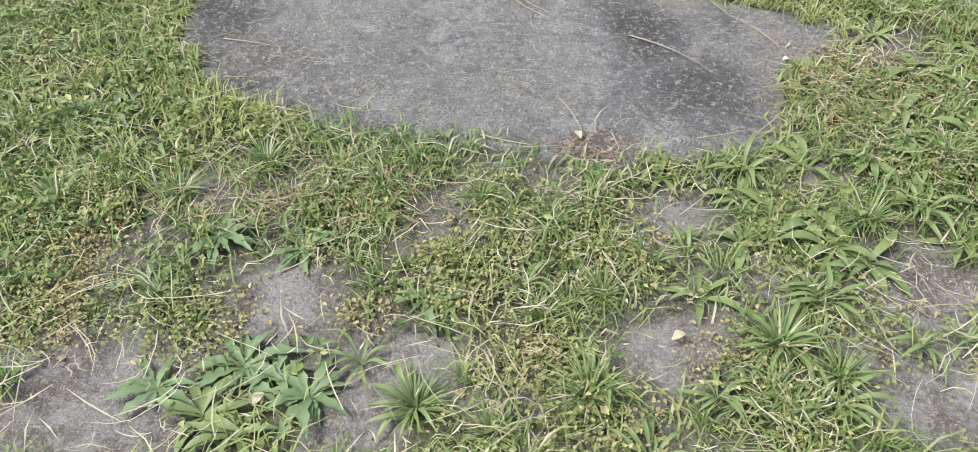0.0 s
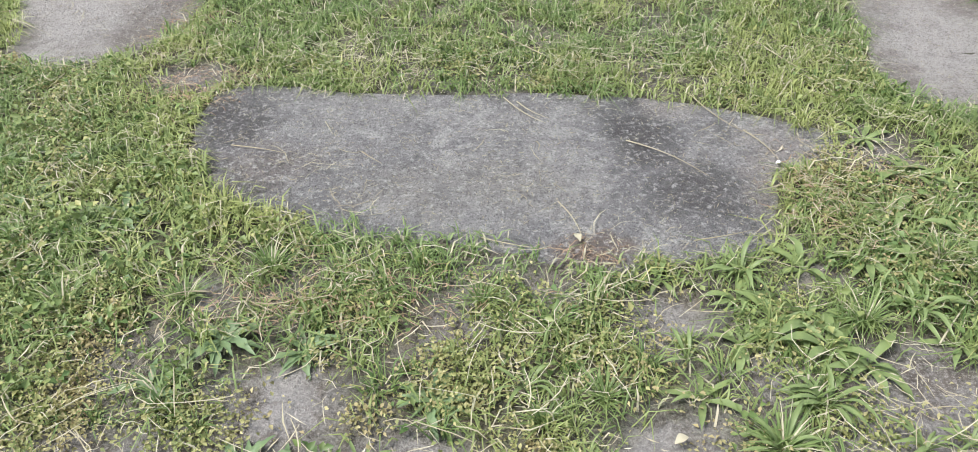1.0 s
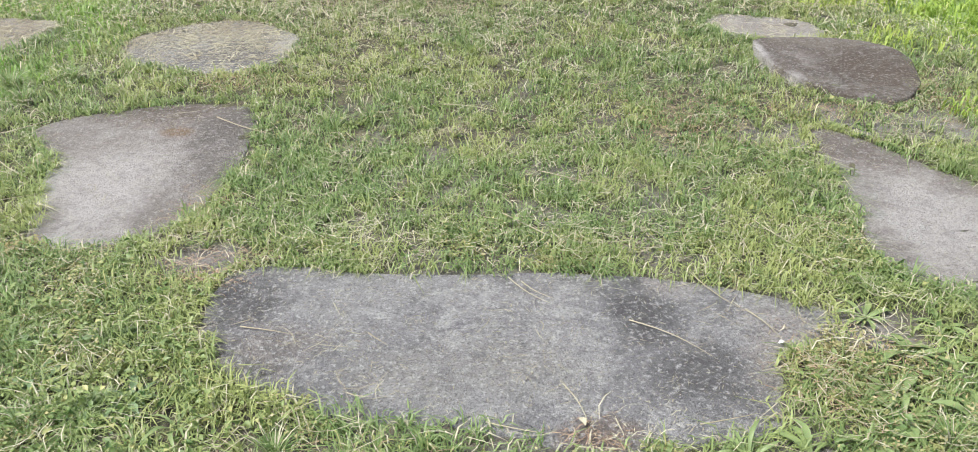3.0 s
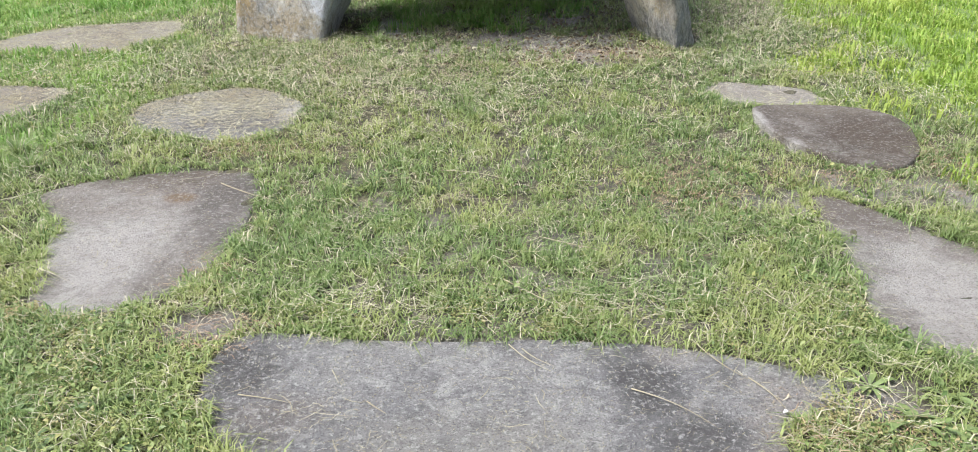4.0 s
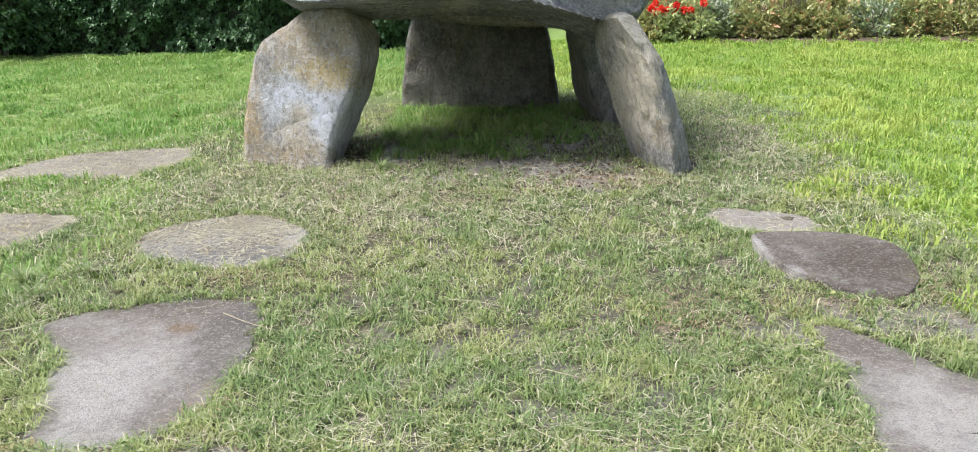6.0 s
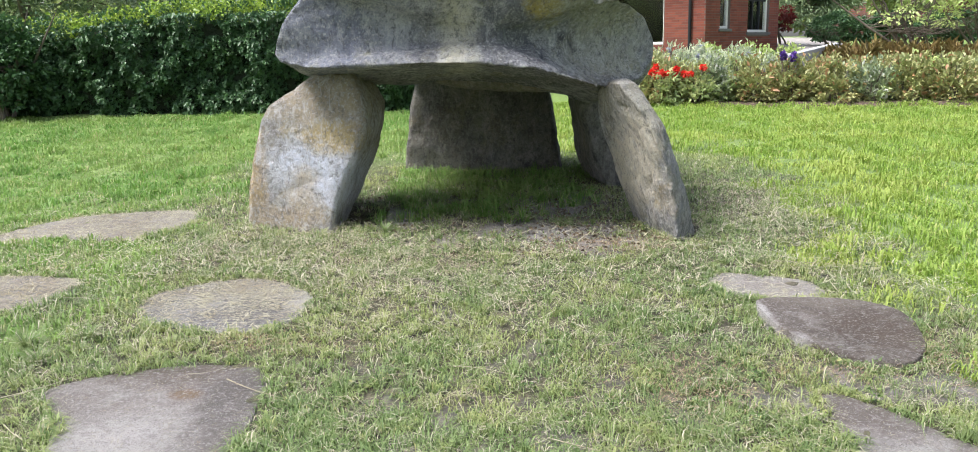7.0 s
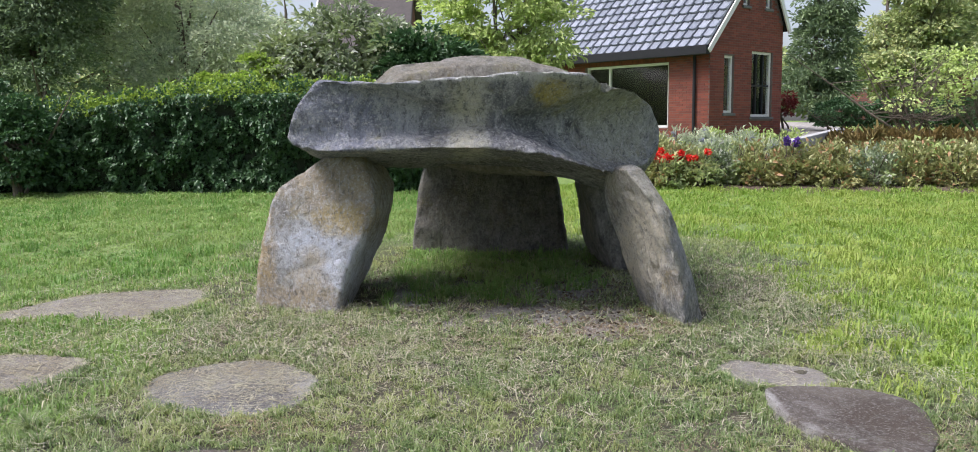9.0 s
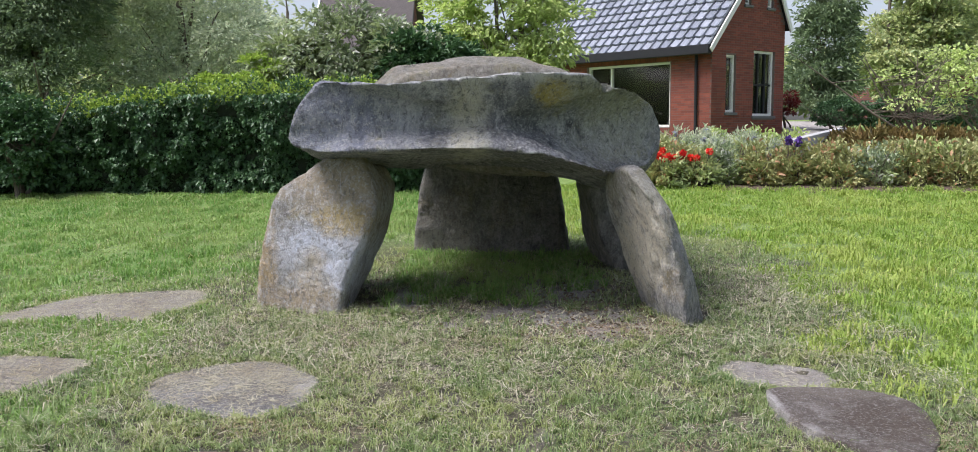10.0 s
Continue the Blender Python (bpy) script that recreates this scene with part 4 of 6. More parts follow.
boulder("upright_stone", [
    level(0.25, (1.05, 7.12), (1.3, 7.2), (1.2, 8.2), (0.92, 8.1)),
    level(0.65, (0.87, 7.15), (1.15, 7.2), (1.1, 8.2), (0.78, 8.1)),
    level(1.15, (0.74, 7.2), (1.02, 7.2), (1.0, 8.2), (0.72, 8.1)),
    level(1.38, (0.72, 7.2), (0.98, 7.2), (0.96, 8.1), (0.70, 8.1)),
], "inner", 3, "rear side stone leaning under the capstones, darkened for chamber shade", "standing stone", "stones of the dolmen", rounds=1)
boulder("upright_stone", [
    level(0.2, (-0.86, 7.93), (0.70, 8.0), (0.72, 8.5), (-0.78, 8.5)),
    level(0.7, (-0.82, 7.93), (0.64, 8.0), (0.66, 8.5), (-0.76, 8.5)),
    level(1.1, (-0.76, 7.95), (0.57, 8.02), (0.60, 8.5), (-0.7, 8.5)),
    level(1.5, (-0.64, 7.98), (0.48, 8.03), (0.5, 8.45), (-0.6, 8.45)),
], "inner", 4, "wide end stone closing the chamber, darkened for its shade", "standing stone", "stones of the dolmen", rounds=2)


def front_outline(y, grow=1.0, down=0.0, up=0.0):
    pts = [(-1.47, 1.58), (-1.38, 1.80), (-1.22, 1.965), (-0.84, 1.945), (-0.43, 1.96), (-0.04, 1.99), (0.14, 2.01), (0.36, 2.01), (0.61, 2.0), (0.74, 1.92), (0.96, 1.90), (1.12, 1.79), (1.20, 1.65), (1.18, 1.49), (1.09, 1.37),
           (0.79, 1.32), (0.62, 1.37), (0.32, 1.46), (0.02, 1.495), (-0.27, 1.51), (-0.60, 1.495), (-1.03, 1.495), (-1.25, 1.49), (-1.41, 1.52)]
    turn = lambda x: (0.45 * max(0.0, x - 0.38) + 0.6 * max(0.0, x - 0.65) + 0.28 * max(0.0, -0.75 - x)) * max(0.0, 1 - (y - 5.5) / 1.0)
    return [(x * grow - 0.15 * (1 - grow), y + turn(x), 1.7 + (z - 1.7) * grow + (down if z < 1.56 else up)) for x, z in pts]


boulder("capstone", [front_outline(5.50, 0.99), front_outline(5.58), front_outline(6.1, 1.0, -0.07), front_outline(6.6, 0.97, -0.17), front_outline(6.85, 0.86, -0.12)],
        "cap", 5, "massive flat-topped grey capstone resting on two uprights", "capstone", "stones of the dolmen", steps=34, rounds=1, rough=0.02, chip=0.03, bulge=0.015,
        cuts=[([(0.42, 5.52, 1.95), (0.47, 5.55, 1.75), (0.43, 5.53, 1.6), (0.36, 5.5, 1.48)], 0.03, 0.05), ([(0.70, 5.75, 1.95), (0.86, 5.86, 1.72), (0.90, 5.9, 1.55)], 0.05, 0.05), ([(-0.74, 5.5, 1.96), (-0.72, 5.5, 1.86), (-0.80, 5.5, 1.70)], 0.035, 0.03),
              ([(-1.4, 5.68, 1.62), (-0.9, 5.52, 1.62), (-0.5, 5.48, 1.58), (-0.1, 5.48, 1.60)], 0.03, 0.016), ([(0.05, 5.48, 1.98), (0.03, 5.48, 1.6)], 0.04, 0.02), ([(0.5, 5.6, 1.62), (0.75, 5.74, 1.5), (1.0, 5.95, 1.48)], 0.04, 0.03), ([(-1.0, 5.55, 1.9), (-1.15, 5.6, 1.75), (-1.1, 5.58, 1.6)], 0.04, 0.014)])
boulder("capstone", [
    upright(6.55, (-0.85, 1.45), (-0.88, 1.95), (-0.7, 2.05), (-0.3, 2.13), (0.2, 2.12), (0.5, 2.03), (0.85, 1.86), (1.0, 1.62), (0.9, 1.25), (-0.2, 1.30)),
    upright(6.85, (-1.02, 1.45), (-1.05, 1.98), (-0.86, 2.13), (-0.3, 2.215), (0.2, 2.21), (0.5, 2.12), (0.95, 1.92), (1.12, 1.62), (1.0, 1.20), (-0.2, 1.28)),
    upright(7.5, (-1.02, 1.45), (-1.03, 1.98), (-0.84, 2.13), (-0.3, 2.22), (0.2, 2.21), (0.5, 2.12), (0.95, 1.90), (1.12, 1.6), (1.0, 1.22), (-0.2, 1.32)),
    upright(8.3, (-0.8, 1.5), (-0.78, 1.9), (-0.65, 2.0), (-0.3, 2.1), (0.2, 2.08), (0.45, 2.0), (0.8, 1.85), (1.0, 1.6), (0.8, 1.4), (-0.2, 1.45)),
], "cap2", 6, "rounded brownish rear capstone with a domed top", "capstone", "stones of the dolmen", rounds=2, rough=0.02)


# ---- foliage ----
def leaf_mesh(name, p, way, size, wide, material, r, slot=None, fold=0.18):
    """Pointed leaves, two faces each, folded along the midrib. p: their stalks; way: where they point."""
    n = len(p)
    way = way / np.maximum(np.linalg.norm(way, axis=1), 1e-6)[:, None]
    up = r.randn(n, 3) * 0.55 + [0, 0, 1]
    side = np.cross(way, up)
    side /= np.maximum(np.linalg.norm(side, axis=1), 1e-6)[:, None]
    nrm = np.cross(side, way)
    s = size[:, None]
    mid = p + way * s * 0.45
    v = np.stack((p, mid + side * s * wide + nrm * s * fold, p + way * s - nrm * s * 0.15, mid - side * s * wide + nrm * s * fold), 1).reshape(-1, 3)
    k = np.arange(n)[:, None] * 4
    sl = None if slot is None else np.concatenate((slot, slot))
    return mesh_np(name, v, np.concatenate((k + [0, 1, 2], k + [0, 2, 3])), material, sl)


def crown_points(blobs, n, clump, r):
    """Leaf places gathered in clumps on and in a few uneven masses, with the way out of each."""
    blobs = np.asarray(blobs, float)
    vol = blobs[:, 3] * blobs[:, 4] * blobs[:, 5]
    m = max(10, n // 90)
    which = r.choice(len(blobs), m, p=vol ** 0.7 / (vol ** 0.7).sum())
    d = r.randn(m, 3)
    d /= np.linalg.norm(d, axis=1)[:, None]
    rad = (0.45 + 0.6 * r.rand(m) ** 0.6)[:, None]
    c = blobs[which, :3] + d * rad * blobs[which, 3:]
    k = r.randint(0, m, n)
    # each pad is a shallow dome, thick on top and thin below
    e = r.randn(n, 3)
    e /= np.linalg.norm(e, axis=1)[:, None]
    e[:, 2] = np.abs(e[:, 2]) * 0.75 - 0.12
    big = (0.7 + 0.9 * r.rand(m))[k]
    p = c[k] + e * (clump * 1.5 * big * (0.55 + 0.5 * r.rand(n)))[:, None]
    way = d[k] * 0.5 + e * 0.9 + r.randn(n, 3) * 0.45 + [0, 0, -0.25]
    return p, way


def tree(x, y, height, blobs, material, label, seed, n=16000, leaf=0.11, wide=0.3, clump=0.2, trunk=0.12, stems=1, name="tree", category="tree", group=""):
    """A tree or tall bush: tapered trunk with limbs under a crown of leaf clumps. blobs: dx, dy, z, rx, ry, rz over its foot."""
    r = np.random.RandomState(seed)
    z0 = float(gz(x, y))
    base = new(name)
    base.matrix_world = pose(x, y, z0)
    bm = bmesh.new()
    for s in range(stems):
        a = r.rand() * 6.28
        foot = Vector((math.cos(a), math.sin(a), 0)) * (0.12 * (stems > 1))
        top = Vector((blobs[0][0] * 0.6 + r.randn() * 0.2 * stems, blobs[0][1] * 0.6, height * 0.8))
        pts = [foot + (top - foot) * k + Vector((r.randn(), r.randn(), 0)) * 0.05 * height * k * (1 - k) for k in (0, 0.15, 0.35, 0.6, 0.85, 1)]
        pts[0].z -= 0.1
        tube(bm, pts, [trunk * q for q in (1.25, 1.0, 0.85, 0.6, 0.35, 0.12)], 8)
        for b in blobs:
            for _ in range(3):
                k = 0.25 + 0.5 * r.rand()
                k = min(k, 0.75 * max(b[2], 0.3) / (0.8 * height))
                a0 = foot + (top - foot) * k
                b0 = Vector(b[:3]) + Vector((r.randn() * b[3], r.randn() * b[4], r.randn() * b[5])) * 0.4
                m0 = (a0 + b0) / 2 + Vector((0, 0, -0.05 * height))
                tube(bm, [a0, m0, b0], [trunk * 0.4, trunk * 0.25, trunk * 0.08], 6)
    part("trunk", bm, M["bark"], base)
    p, way = crown_points(blobs, n, clump, r)
    p[:, 2] = np.maximum(p[:, 2], 0.05)
    ob = new("crown", leaf_mesh("crown", p, way, leaf * (0.6 + 0.7 * r.rand(n)), wide, M[material], r))
    ob.parent = base
    return tagged(base, label, category, group)


def shrub(x, y, rx, rz, material, label, seed, n=1500, leaf=0.07, wide=0.3, flower=None, blooms=0, place=None, name="shrub", group="shrubs in the flower bed", category="shrub"):
    r = np.random.RandomState(seed)
    base = new(name)
    base.matrix_world = pose(x, y, float(gz(x, y)))
    bm = bmesh.new()
    for _ in range(7):
        a, q = r.rand() * 6.28, rx * (0.3 + 0.5 * r.rand())
        tube(bm, [(0.04 * math.cos(a), 0.04 * math.sin(a), -0.03), (q * 0.5 * math.cos(a), q * 0.5 * math.sin(a), rz * 0.5), (q * math.cos(a), q * math.sin(a), rz * (0.9 + 0.3 * r.rand()))], [0.012, 0.009, 0.003], 5)
    part("stems", bm, M["bark"], base)
    m = 60
    d = r.randn(m, 3)
    d[:, 2] = np.abs(d[:, 2]) * 0.9 + 0.05
    d /= np.linalg.norm(d, axis=1)[:, None]
    c = d * np.array([rx, rx, rz]) * (0.6 + 0.5 * r.rand(m))[:, None]
    k = r.randint(0, m, n)
    p = c[k] + r.randn(n, 3) * rx * 0.13
    p[:, 2] = np.abs(p[:, 2]) + 0.03
    ob = new("foliage", leaf_mesh("foliage", p, d[k] + r.randn(n, 3) * 0.6 + [0, 0, 0.3], leaf * (0.6 + 0.7 * r.rand(n)), wide, M[material], r))
    ob.parent = base
    if flower:
        for j in range(blooms):
            q = c[r.randint(0, m)] * 1.08
            if place:
                q = np.array(place) + r.randn(3) * np.array([0.12, 0.08, 0.05])
            nn = 34
            e = r.randn(nn, 3)
            e /= np.linalg.norm(e, axis=1)[:, None]
            f = new("blossom", leaf_mesh("blossom", q + e * 0.012, e, np.full(nn, 0.055), 0.38, M[flower], r))
            f.parent = base
    return tagged(base, label, category, group)


def hedge(x0, x1, y0, y1, top, seed, n_face, n_top, label):
    r = np.random.RandomState(seed)
    base = new("hedge")
    xm, ym = (x0 + x1) / 2, (y0 + y1) / 2
    z0 = float(gz(xm, y0))
    base.matrix_world = pose(xm, ym, z0)
    hx, hy = (x1 - x0) / 2, (y1 - y0) / 2
    # near-black filler box: stands in for the shade deep between the twigs
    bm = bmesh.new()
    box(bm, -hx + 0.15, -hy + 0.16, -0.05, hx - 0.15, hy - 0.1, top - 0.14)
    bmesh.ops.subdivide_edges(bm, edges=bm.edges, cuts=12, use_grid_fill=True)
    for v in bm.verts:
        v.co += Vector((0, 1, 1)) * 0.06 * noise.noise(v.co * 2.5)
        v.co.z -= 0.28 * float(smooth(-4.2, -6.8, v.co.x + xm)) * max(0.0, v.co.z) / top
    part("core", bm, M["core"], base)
    x = r.uniform(-hx, hx, n_face)
    z = top * r.rand(n_face) ** 0.9
    z = z * (1 - 0.28 / top * smooth(-4.2, -6.8, x + xm))
    wob = 0.42 * (wave(x, z, 1.1, seed) - 0.5) + 0.22 * (wave(x, z, 0.33, seed + 1) - 0.5)
    p = np.stack((x, -hy + wob + 0.10 * r.rand(n_face) ** 2, z), 1)
    way = np.stack((r.randn(n_face) * 0.6, -0.6 - 0.4 * r.rand(n_face), -0.5 + r.randn(n_face) * 0.6), 1)
    a = new("foliage", leaf_mesh("foliage", p, way, 0.062 * (0.5 + 0.9 * r.rand(n_face)), 0.33, M["hedge"], r))
    a.parent = base
    x = r.uniform(-hx, hx, n_top)
    y = r.uniform(-hy, hy, n_top)
    z = top + 0.24 * (wave(x, y, 0.9, seed + 2) - 0.5) + 0.10 * r.rand(n_top) ** 3 - 0.12 * (np.abs(y) > hy * 0.9) - 0.28 * smooth(-4.2, -6.8, x + xm)
    tufted = wave(x, y, 0.4, seed + 3) > 0.3
    p = np.stack((x, y, z + 0.14 * r.rand(n_top) ** 2 * tufted), 1)
    way = r.randn(n_top, 3) * 0.6 + [0, -0.2, 0.7]
    b = new("shoot_layer", leaf_mesh("shoot_layer", p, way, 0.055 * (0.6 + 0.8 * r.rand(n_top)), 0.33, [M["hedge_top"], M["hedge"]], r, (wave(x, y, 0.6, seed + 5) + 0.25 * r.randn(n_top) < 0.42 + 0.35 * smooth(-5.8, -7.2, x + xm)).astype(np.int32)))
    b.parent = base
    tagged(b, "yellow-green young shoots with the top light in their colour")
    return tagged(base, label, "hedge")


hedge(-13.0, -0.9, 12.45, 13.6, 1.42, 11, 64000, 26000, "clipped green hedge, bright top and dark front put into leaf colour")

# trees behind the hedge
tree(-10.7, 17.5, 7.5, [(0, 0, 4.8, 1.7, 1.5, 2.3), (1.1, -0.4, 3.2, 1.3, 1.2, 1.5), (-1.2, 0, 3.0, 1.3, 1.3, 1.5), (0.3, -0.6, 1.8, 1.5, 1.0, 1.2)], "dark_leaf", "dark tree behind the hedge", 21, 34000, 0.095, 0.2, 0.22)
tree(-8.7, 17.0, 7.5, [(0, 0, 4.6, 1.5, 1.4, 2.2), (0.3, -0.3, 3.0, 0.9, 1.1, 1.4), (-0.9, 0, 2.6, 1.2, 1.2, 1.3), (0.1, -0.6, 1.5, 1.3, 0.9, 1.1)], "dark_leaf", "dark fine-leaved tree behind the hedge", 22, 34000, 0.095, 0.18, 0.22)
tree(-6.5, 18.6, 6.5, [(0, 0, 3.4, 1.3, 1.2, 1.5), (1.0, -0.3, 2.2, 0.9, 0.9, 1.0), (-1.0, -0.3, 2.4, 1.1, 0.9, 1.3), (0, -0.5, 1.3, 1.5, 0.8, 0.8)], "grey_leaf", "feathery grey-green tree behind the hedge", 23, 26000, 0.10, 0.17, 0.25)
tree(-5.9, 25.0, 5.0, [(0, 0, 2.3, 0.7, 0.8, 1.2), (-0.9, 0, 1.9, 0.8, 0.8, 1.0), (1.0, -0.3, 1.5, 0.9, 0.8, 0.8)], "grey_leaf", "rounded grey-green tree behind the gardens", 24, 11000, 0.17, 0.28, 0.3)
tree(-11.5, 26.0, 9.0, [(0, 0, 4.6, 2.4, 2.0, 2.6), (-2.4, 0, 3.5, 2.2, 1.8, 2.4), (2.4, 0, 3.4, 2.2, 1.8, 2.0)], "grey_leaf", "tall green tree behind the gardens", 25, 26000, 0.2, 0.28, 0.4)
tree(-2.6, 15.2, 3.0, [(-0.2, 0, 2.1, 0.9, 0.8, 0.75), (-0.9, 0, 1.6, 0.7, 0.7, 0.7), (0.9, -0.2, 1.8, 0.8, 0.7, 0.65), (0.2, -0.4, 1.2, 1.2, 0.5, 0.5)], "bush_leaf", "dense broad-leaved bush behind the hedge", 26, 17000, 0.13, 0.2, 0.16, 0.05, 4, "bush", "bush")
tree(-1.3, 14.7, 2.6, [(0, 0, 1.7, 0.8, 0.7, 0.7), (0.8, 0, 1.4, 0.7, 0.6, 0.6)], "hedge", "dark rhododendron bush behind the hedge", 27, 9000, 0.14, 0.18, 0.15, 0.05, 4, "bush", "bush")
tree(-4.6, 14.3, 2.1, [(0, 0, 1.42, 0.75, 0.4, 0.26), (0.55, 0.3, 1.6, 0.35, 0.4, 0.35)], "hedge_top", "bright yellow-green bush rising over the hedge", 28, 6000, 0.07, 0.3, 0.1, 0.04, 4, "bush", "bush")
tree(0.0, 18.5, 5.0, [(0, 0, 3.1, 1.2, 1.0, 1.2), (-1.0, 0, 2.5, 0.8, 0.8, 0.9), (1.0, -0.2, 2.5, 0.6, 0.7, 0.9), (0, -0.4, 1.5, 1.1, 0.8, 0.8)], "pale_leaf", "pale green young tree with drooping leaves", 29, 15000, 0.14, 0.2, 0.2, 0.07, 2)

tree(-6.75, 12.1, 1.9, [(0, 0, 0.75, 0.5, 0.4, 0.6), (-0.7, 0.2, 1.0, 0.5, 0.4, 0.7)], "hedge", "dark straggling bush before the hedge", 39, 13000, 0.075, 0.3, 0.1, 0.03, 4, "bush", "bush")

# trees and bushes beyond the house
tree(10.75, 29.5, 6.0, [(0, 0, 2.4, 1.0, 1.0, 1.5), (0.3, 0, 4.0, 0.7, 0.8, 1.1), (-0.2, -0.4, 1.2, 1.1, 0.9, 1.0)], "dark_leaf", "dark conifer-like bush beside the house", 31, 15000, 0.17, 0.16, 0.25)
tree(14.2, 33.0, 9.0, [(0.8, 0, 2.2, 1.5, 1.3, 1.6), (1.9, 0, 2.8, 1.4, 1.3, 1.7), (1.2, -0.5, 4.9, 0.9, 1.0, 0.9)], "mid_leaf", "tall green garden tree with a bare upper trunk", 32, 20000, 0.19, 0.25, 0.3, 0.09)
tree(16.6, 34.0, 6.0, [(0, 0, 3.4, 1.9, 1.5, 2.0), (-1.6, 0, 2.4, 1.4, 1.2, 1.5), (0.6, 0, 3.9, 1.0, 1.0, 0.9)], "mid_leaf", "spreading green tree at the end of the garden", 33, 18000, 0.19, 0.25, 0.3, 0.09)
tree(22.4, 35.0, 5.0, [(0, 0, 2.2, 2.0, 1.5, 1.4), (1.5, 0, 2.6, 2.0, 1.4, 1.6)], "grey_leaf", "grey-green tree at the garden's edge", 34, 14000, 0.2, 0.25, 0.35, 0.16)
tree(9.4, 19.6, 2.6, [(0, 0, 1.4, 0.75, 0.6, 0.4), (0.8, 0, 1.9, 0.7, 0.6, 0.4), (-0.5, -0.2, 1.0, 0.45, 0.4, 0.3), (0.4, -0.3, 0.9, 0.6, 0.5, 0.3)], "pale_leaf", "slender multi-stemmed tree with pale green leaves", 35, 1200, 0.10, 0.3, 0.22, 0.03, 7)
tree(11.3, 20.3, 2.6, [(0, 0, 1.5, 0.8, 0.7, 0.45), (0.8, 0, 1.8, 0.8, 0.7, 0.5), (-0.5, -0.2, 0.9, 0.7, 0.5, 0.4)], "pale_leaf", "multi-stemmed green tree in the garden", 36, 1400, 0.10, 0.3, 0.22, 0.03, 6)
tree(8.3, 25.2, 1.6, [(0, 0, 0.75, 0.2, 0.2, 0.36)], "red_leaf", "small dark red maple beside the path", 37, 700, 0.09, 0.25, 0.1, 0.025, 3)
for i in range(5):
    tree(9.2 + i * 0.95, 24.0 + 0.2 * i, 1.0, [(0, 0, 0.5, 0.62, 0.5, 0.38), (0.2, 0, 0.6, 0.4, 0.4, 0.3)], "hedge", "low dark clipped bush in the garden", 40 + i, 3500, 0.08, 0.3, 0.1, 0.03, 4, "bush", "bush", "low garden bushes")
# a belt of far trees closes the view all round
def belt():
    r = np.random.RandomState(77)
    ps, ws, ss = [], [], []
    for i in range(64):
        a = 6.283 * i / 64 + r.rand() * 0.06
        d = 58 + 14 * r.rand()
        h = 7 + 5 * r.rand()
        if math.sin(a) > 0.75:
            h = 3.6 + 1.6 * r.rand()
        z0 = float(gz(0, d * math.sin(a)))
        blobs = [(d * math.cos(a), d * math.sin(a), z0 + h * 0.55, 3.4, 3.4, h * 0.5), (d * math.cos(a) + 2, d * math.sin(a) - 1, z0 + h * 0.3, 3.6, 3.2, h * 0.34)]
        p, w = crown_points(blobs, 1900, 0.8, r)
        ps.append(p), ws.append(w)
    p, w = np.concatenate(ps), np.concatenate(ws)
    p[:, 2] = np.maximum(p[:, 2], 0.2)
    tagged(new("far_woods", leaf_mesh("far_woods", p, w, 0.55 * (0.6 + 0.7 * r.rand(len(p))), 0.35, M["mid_leaf"], r)), "belt of leafy trees far behind the gardens", "trees", kind="stuff")


belt()


# ---- the brick house ----
def wall_with(bm, length, heights, holes, thick=0.25):
    """A wall in the plane y = 0 to thick, along x, made of blocks round its openings. holes: x0, z0, x1, z1."""
    xs = sorted({0.0, length, *[h[0] for h in holes], *[h[2] for h in holes]})
    for a, b in zip(xs, xs[1:]):
        cuts = sorted([h for h in holes if h[0] < (a + b) / 2 < h[2]], key=lambda h: h[1])
        z = -0.4
        for h in cuts:
            box(bm, a, 0, z, b, thick, h[1])
            z = h[3]
        ha, hb = heights(a), heights(b)
        vs = [bm.verts.new(c) for c in ((a, 0, z), (b, 0, z), (b, thick, z), (a, thick, z), (a, 0, ha), (b, 0, hb), (b, thick, hb), (a, thick, ha))]
        for q in ((3, 2, 1, 0), (4, 5, 6, 7), (0, 1, 5, 4), (1, 2, 6, 5), (2, 3, 7, 6), (3, 0, 4, 7)):
            bm.faces.new([vs[i] for i in q])
    return bm


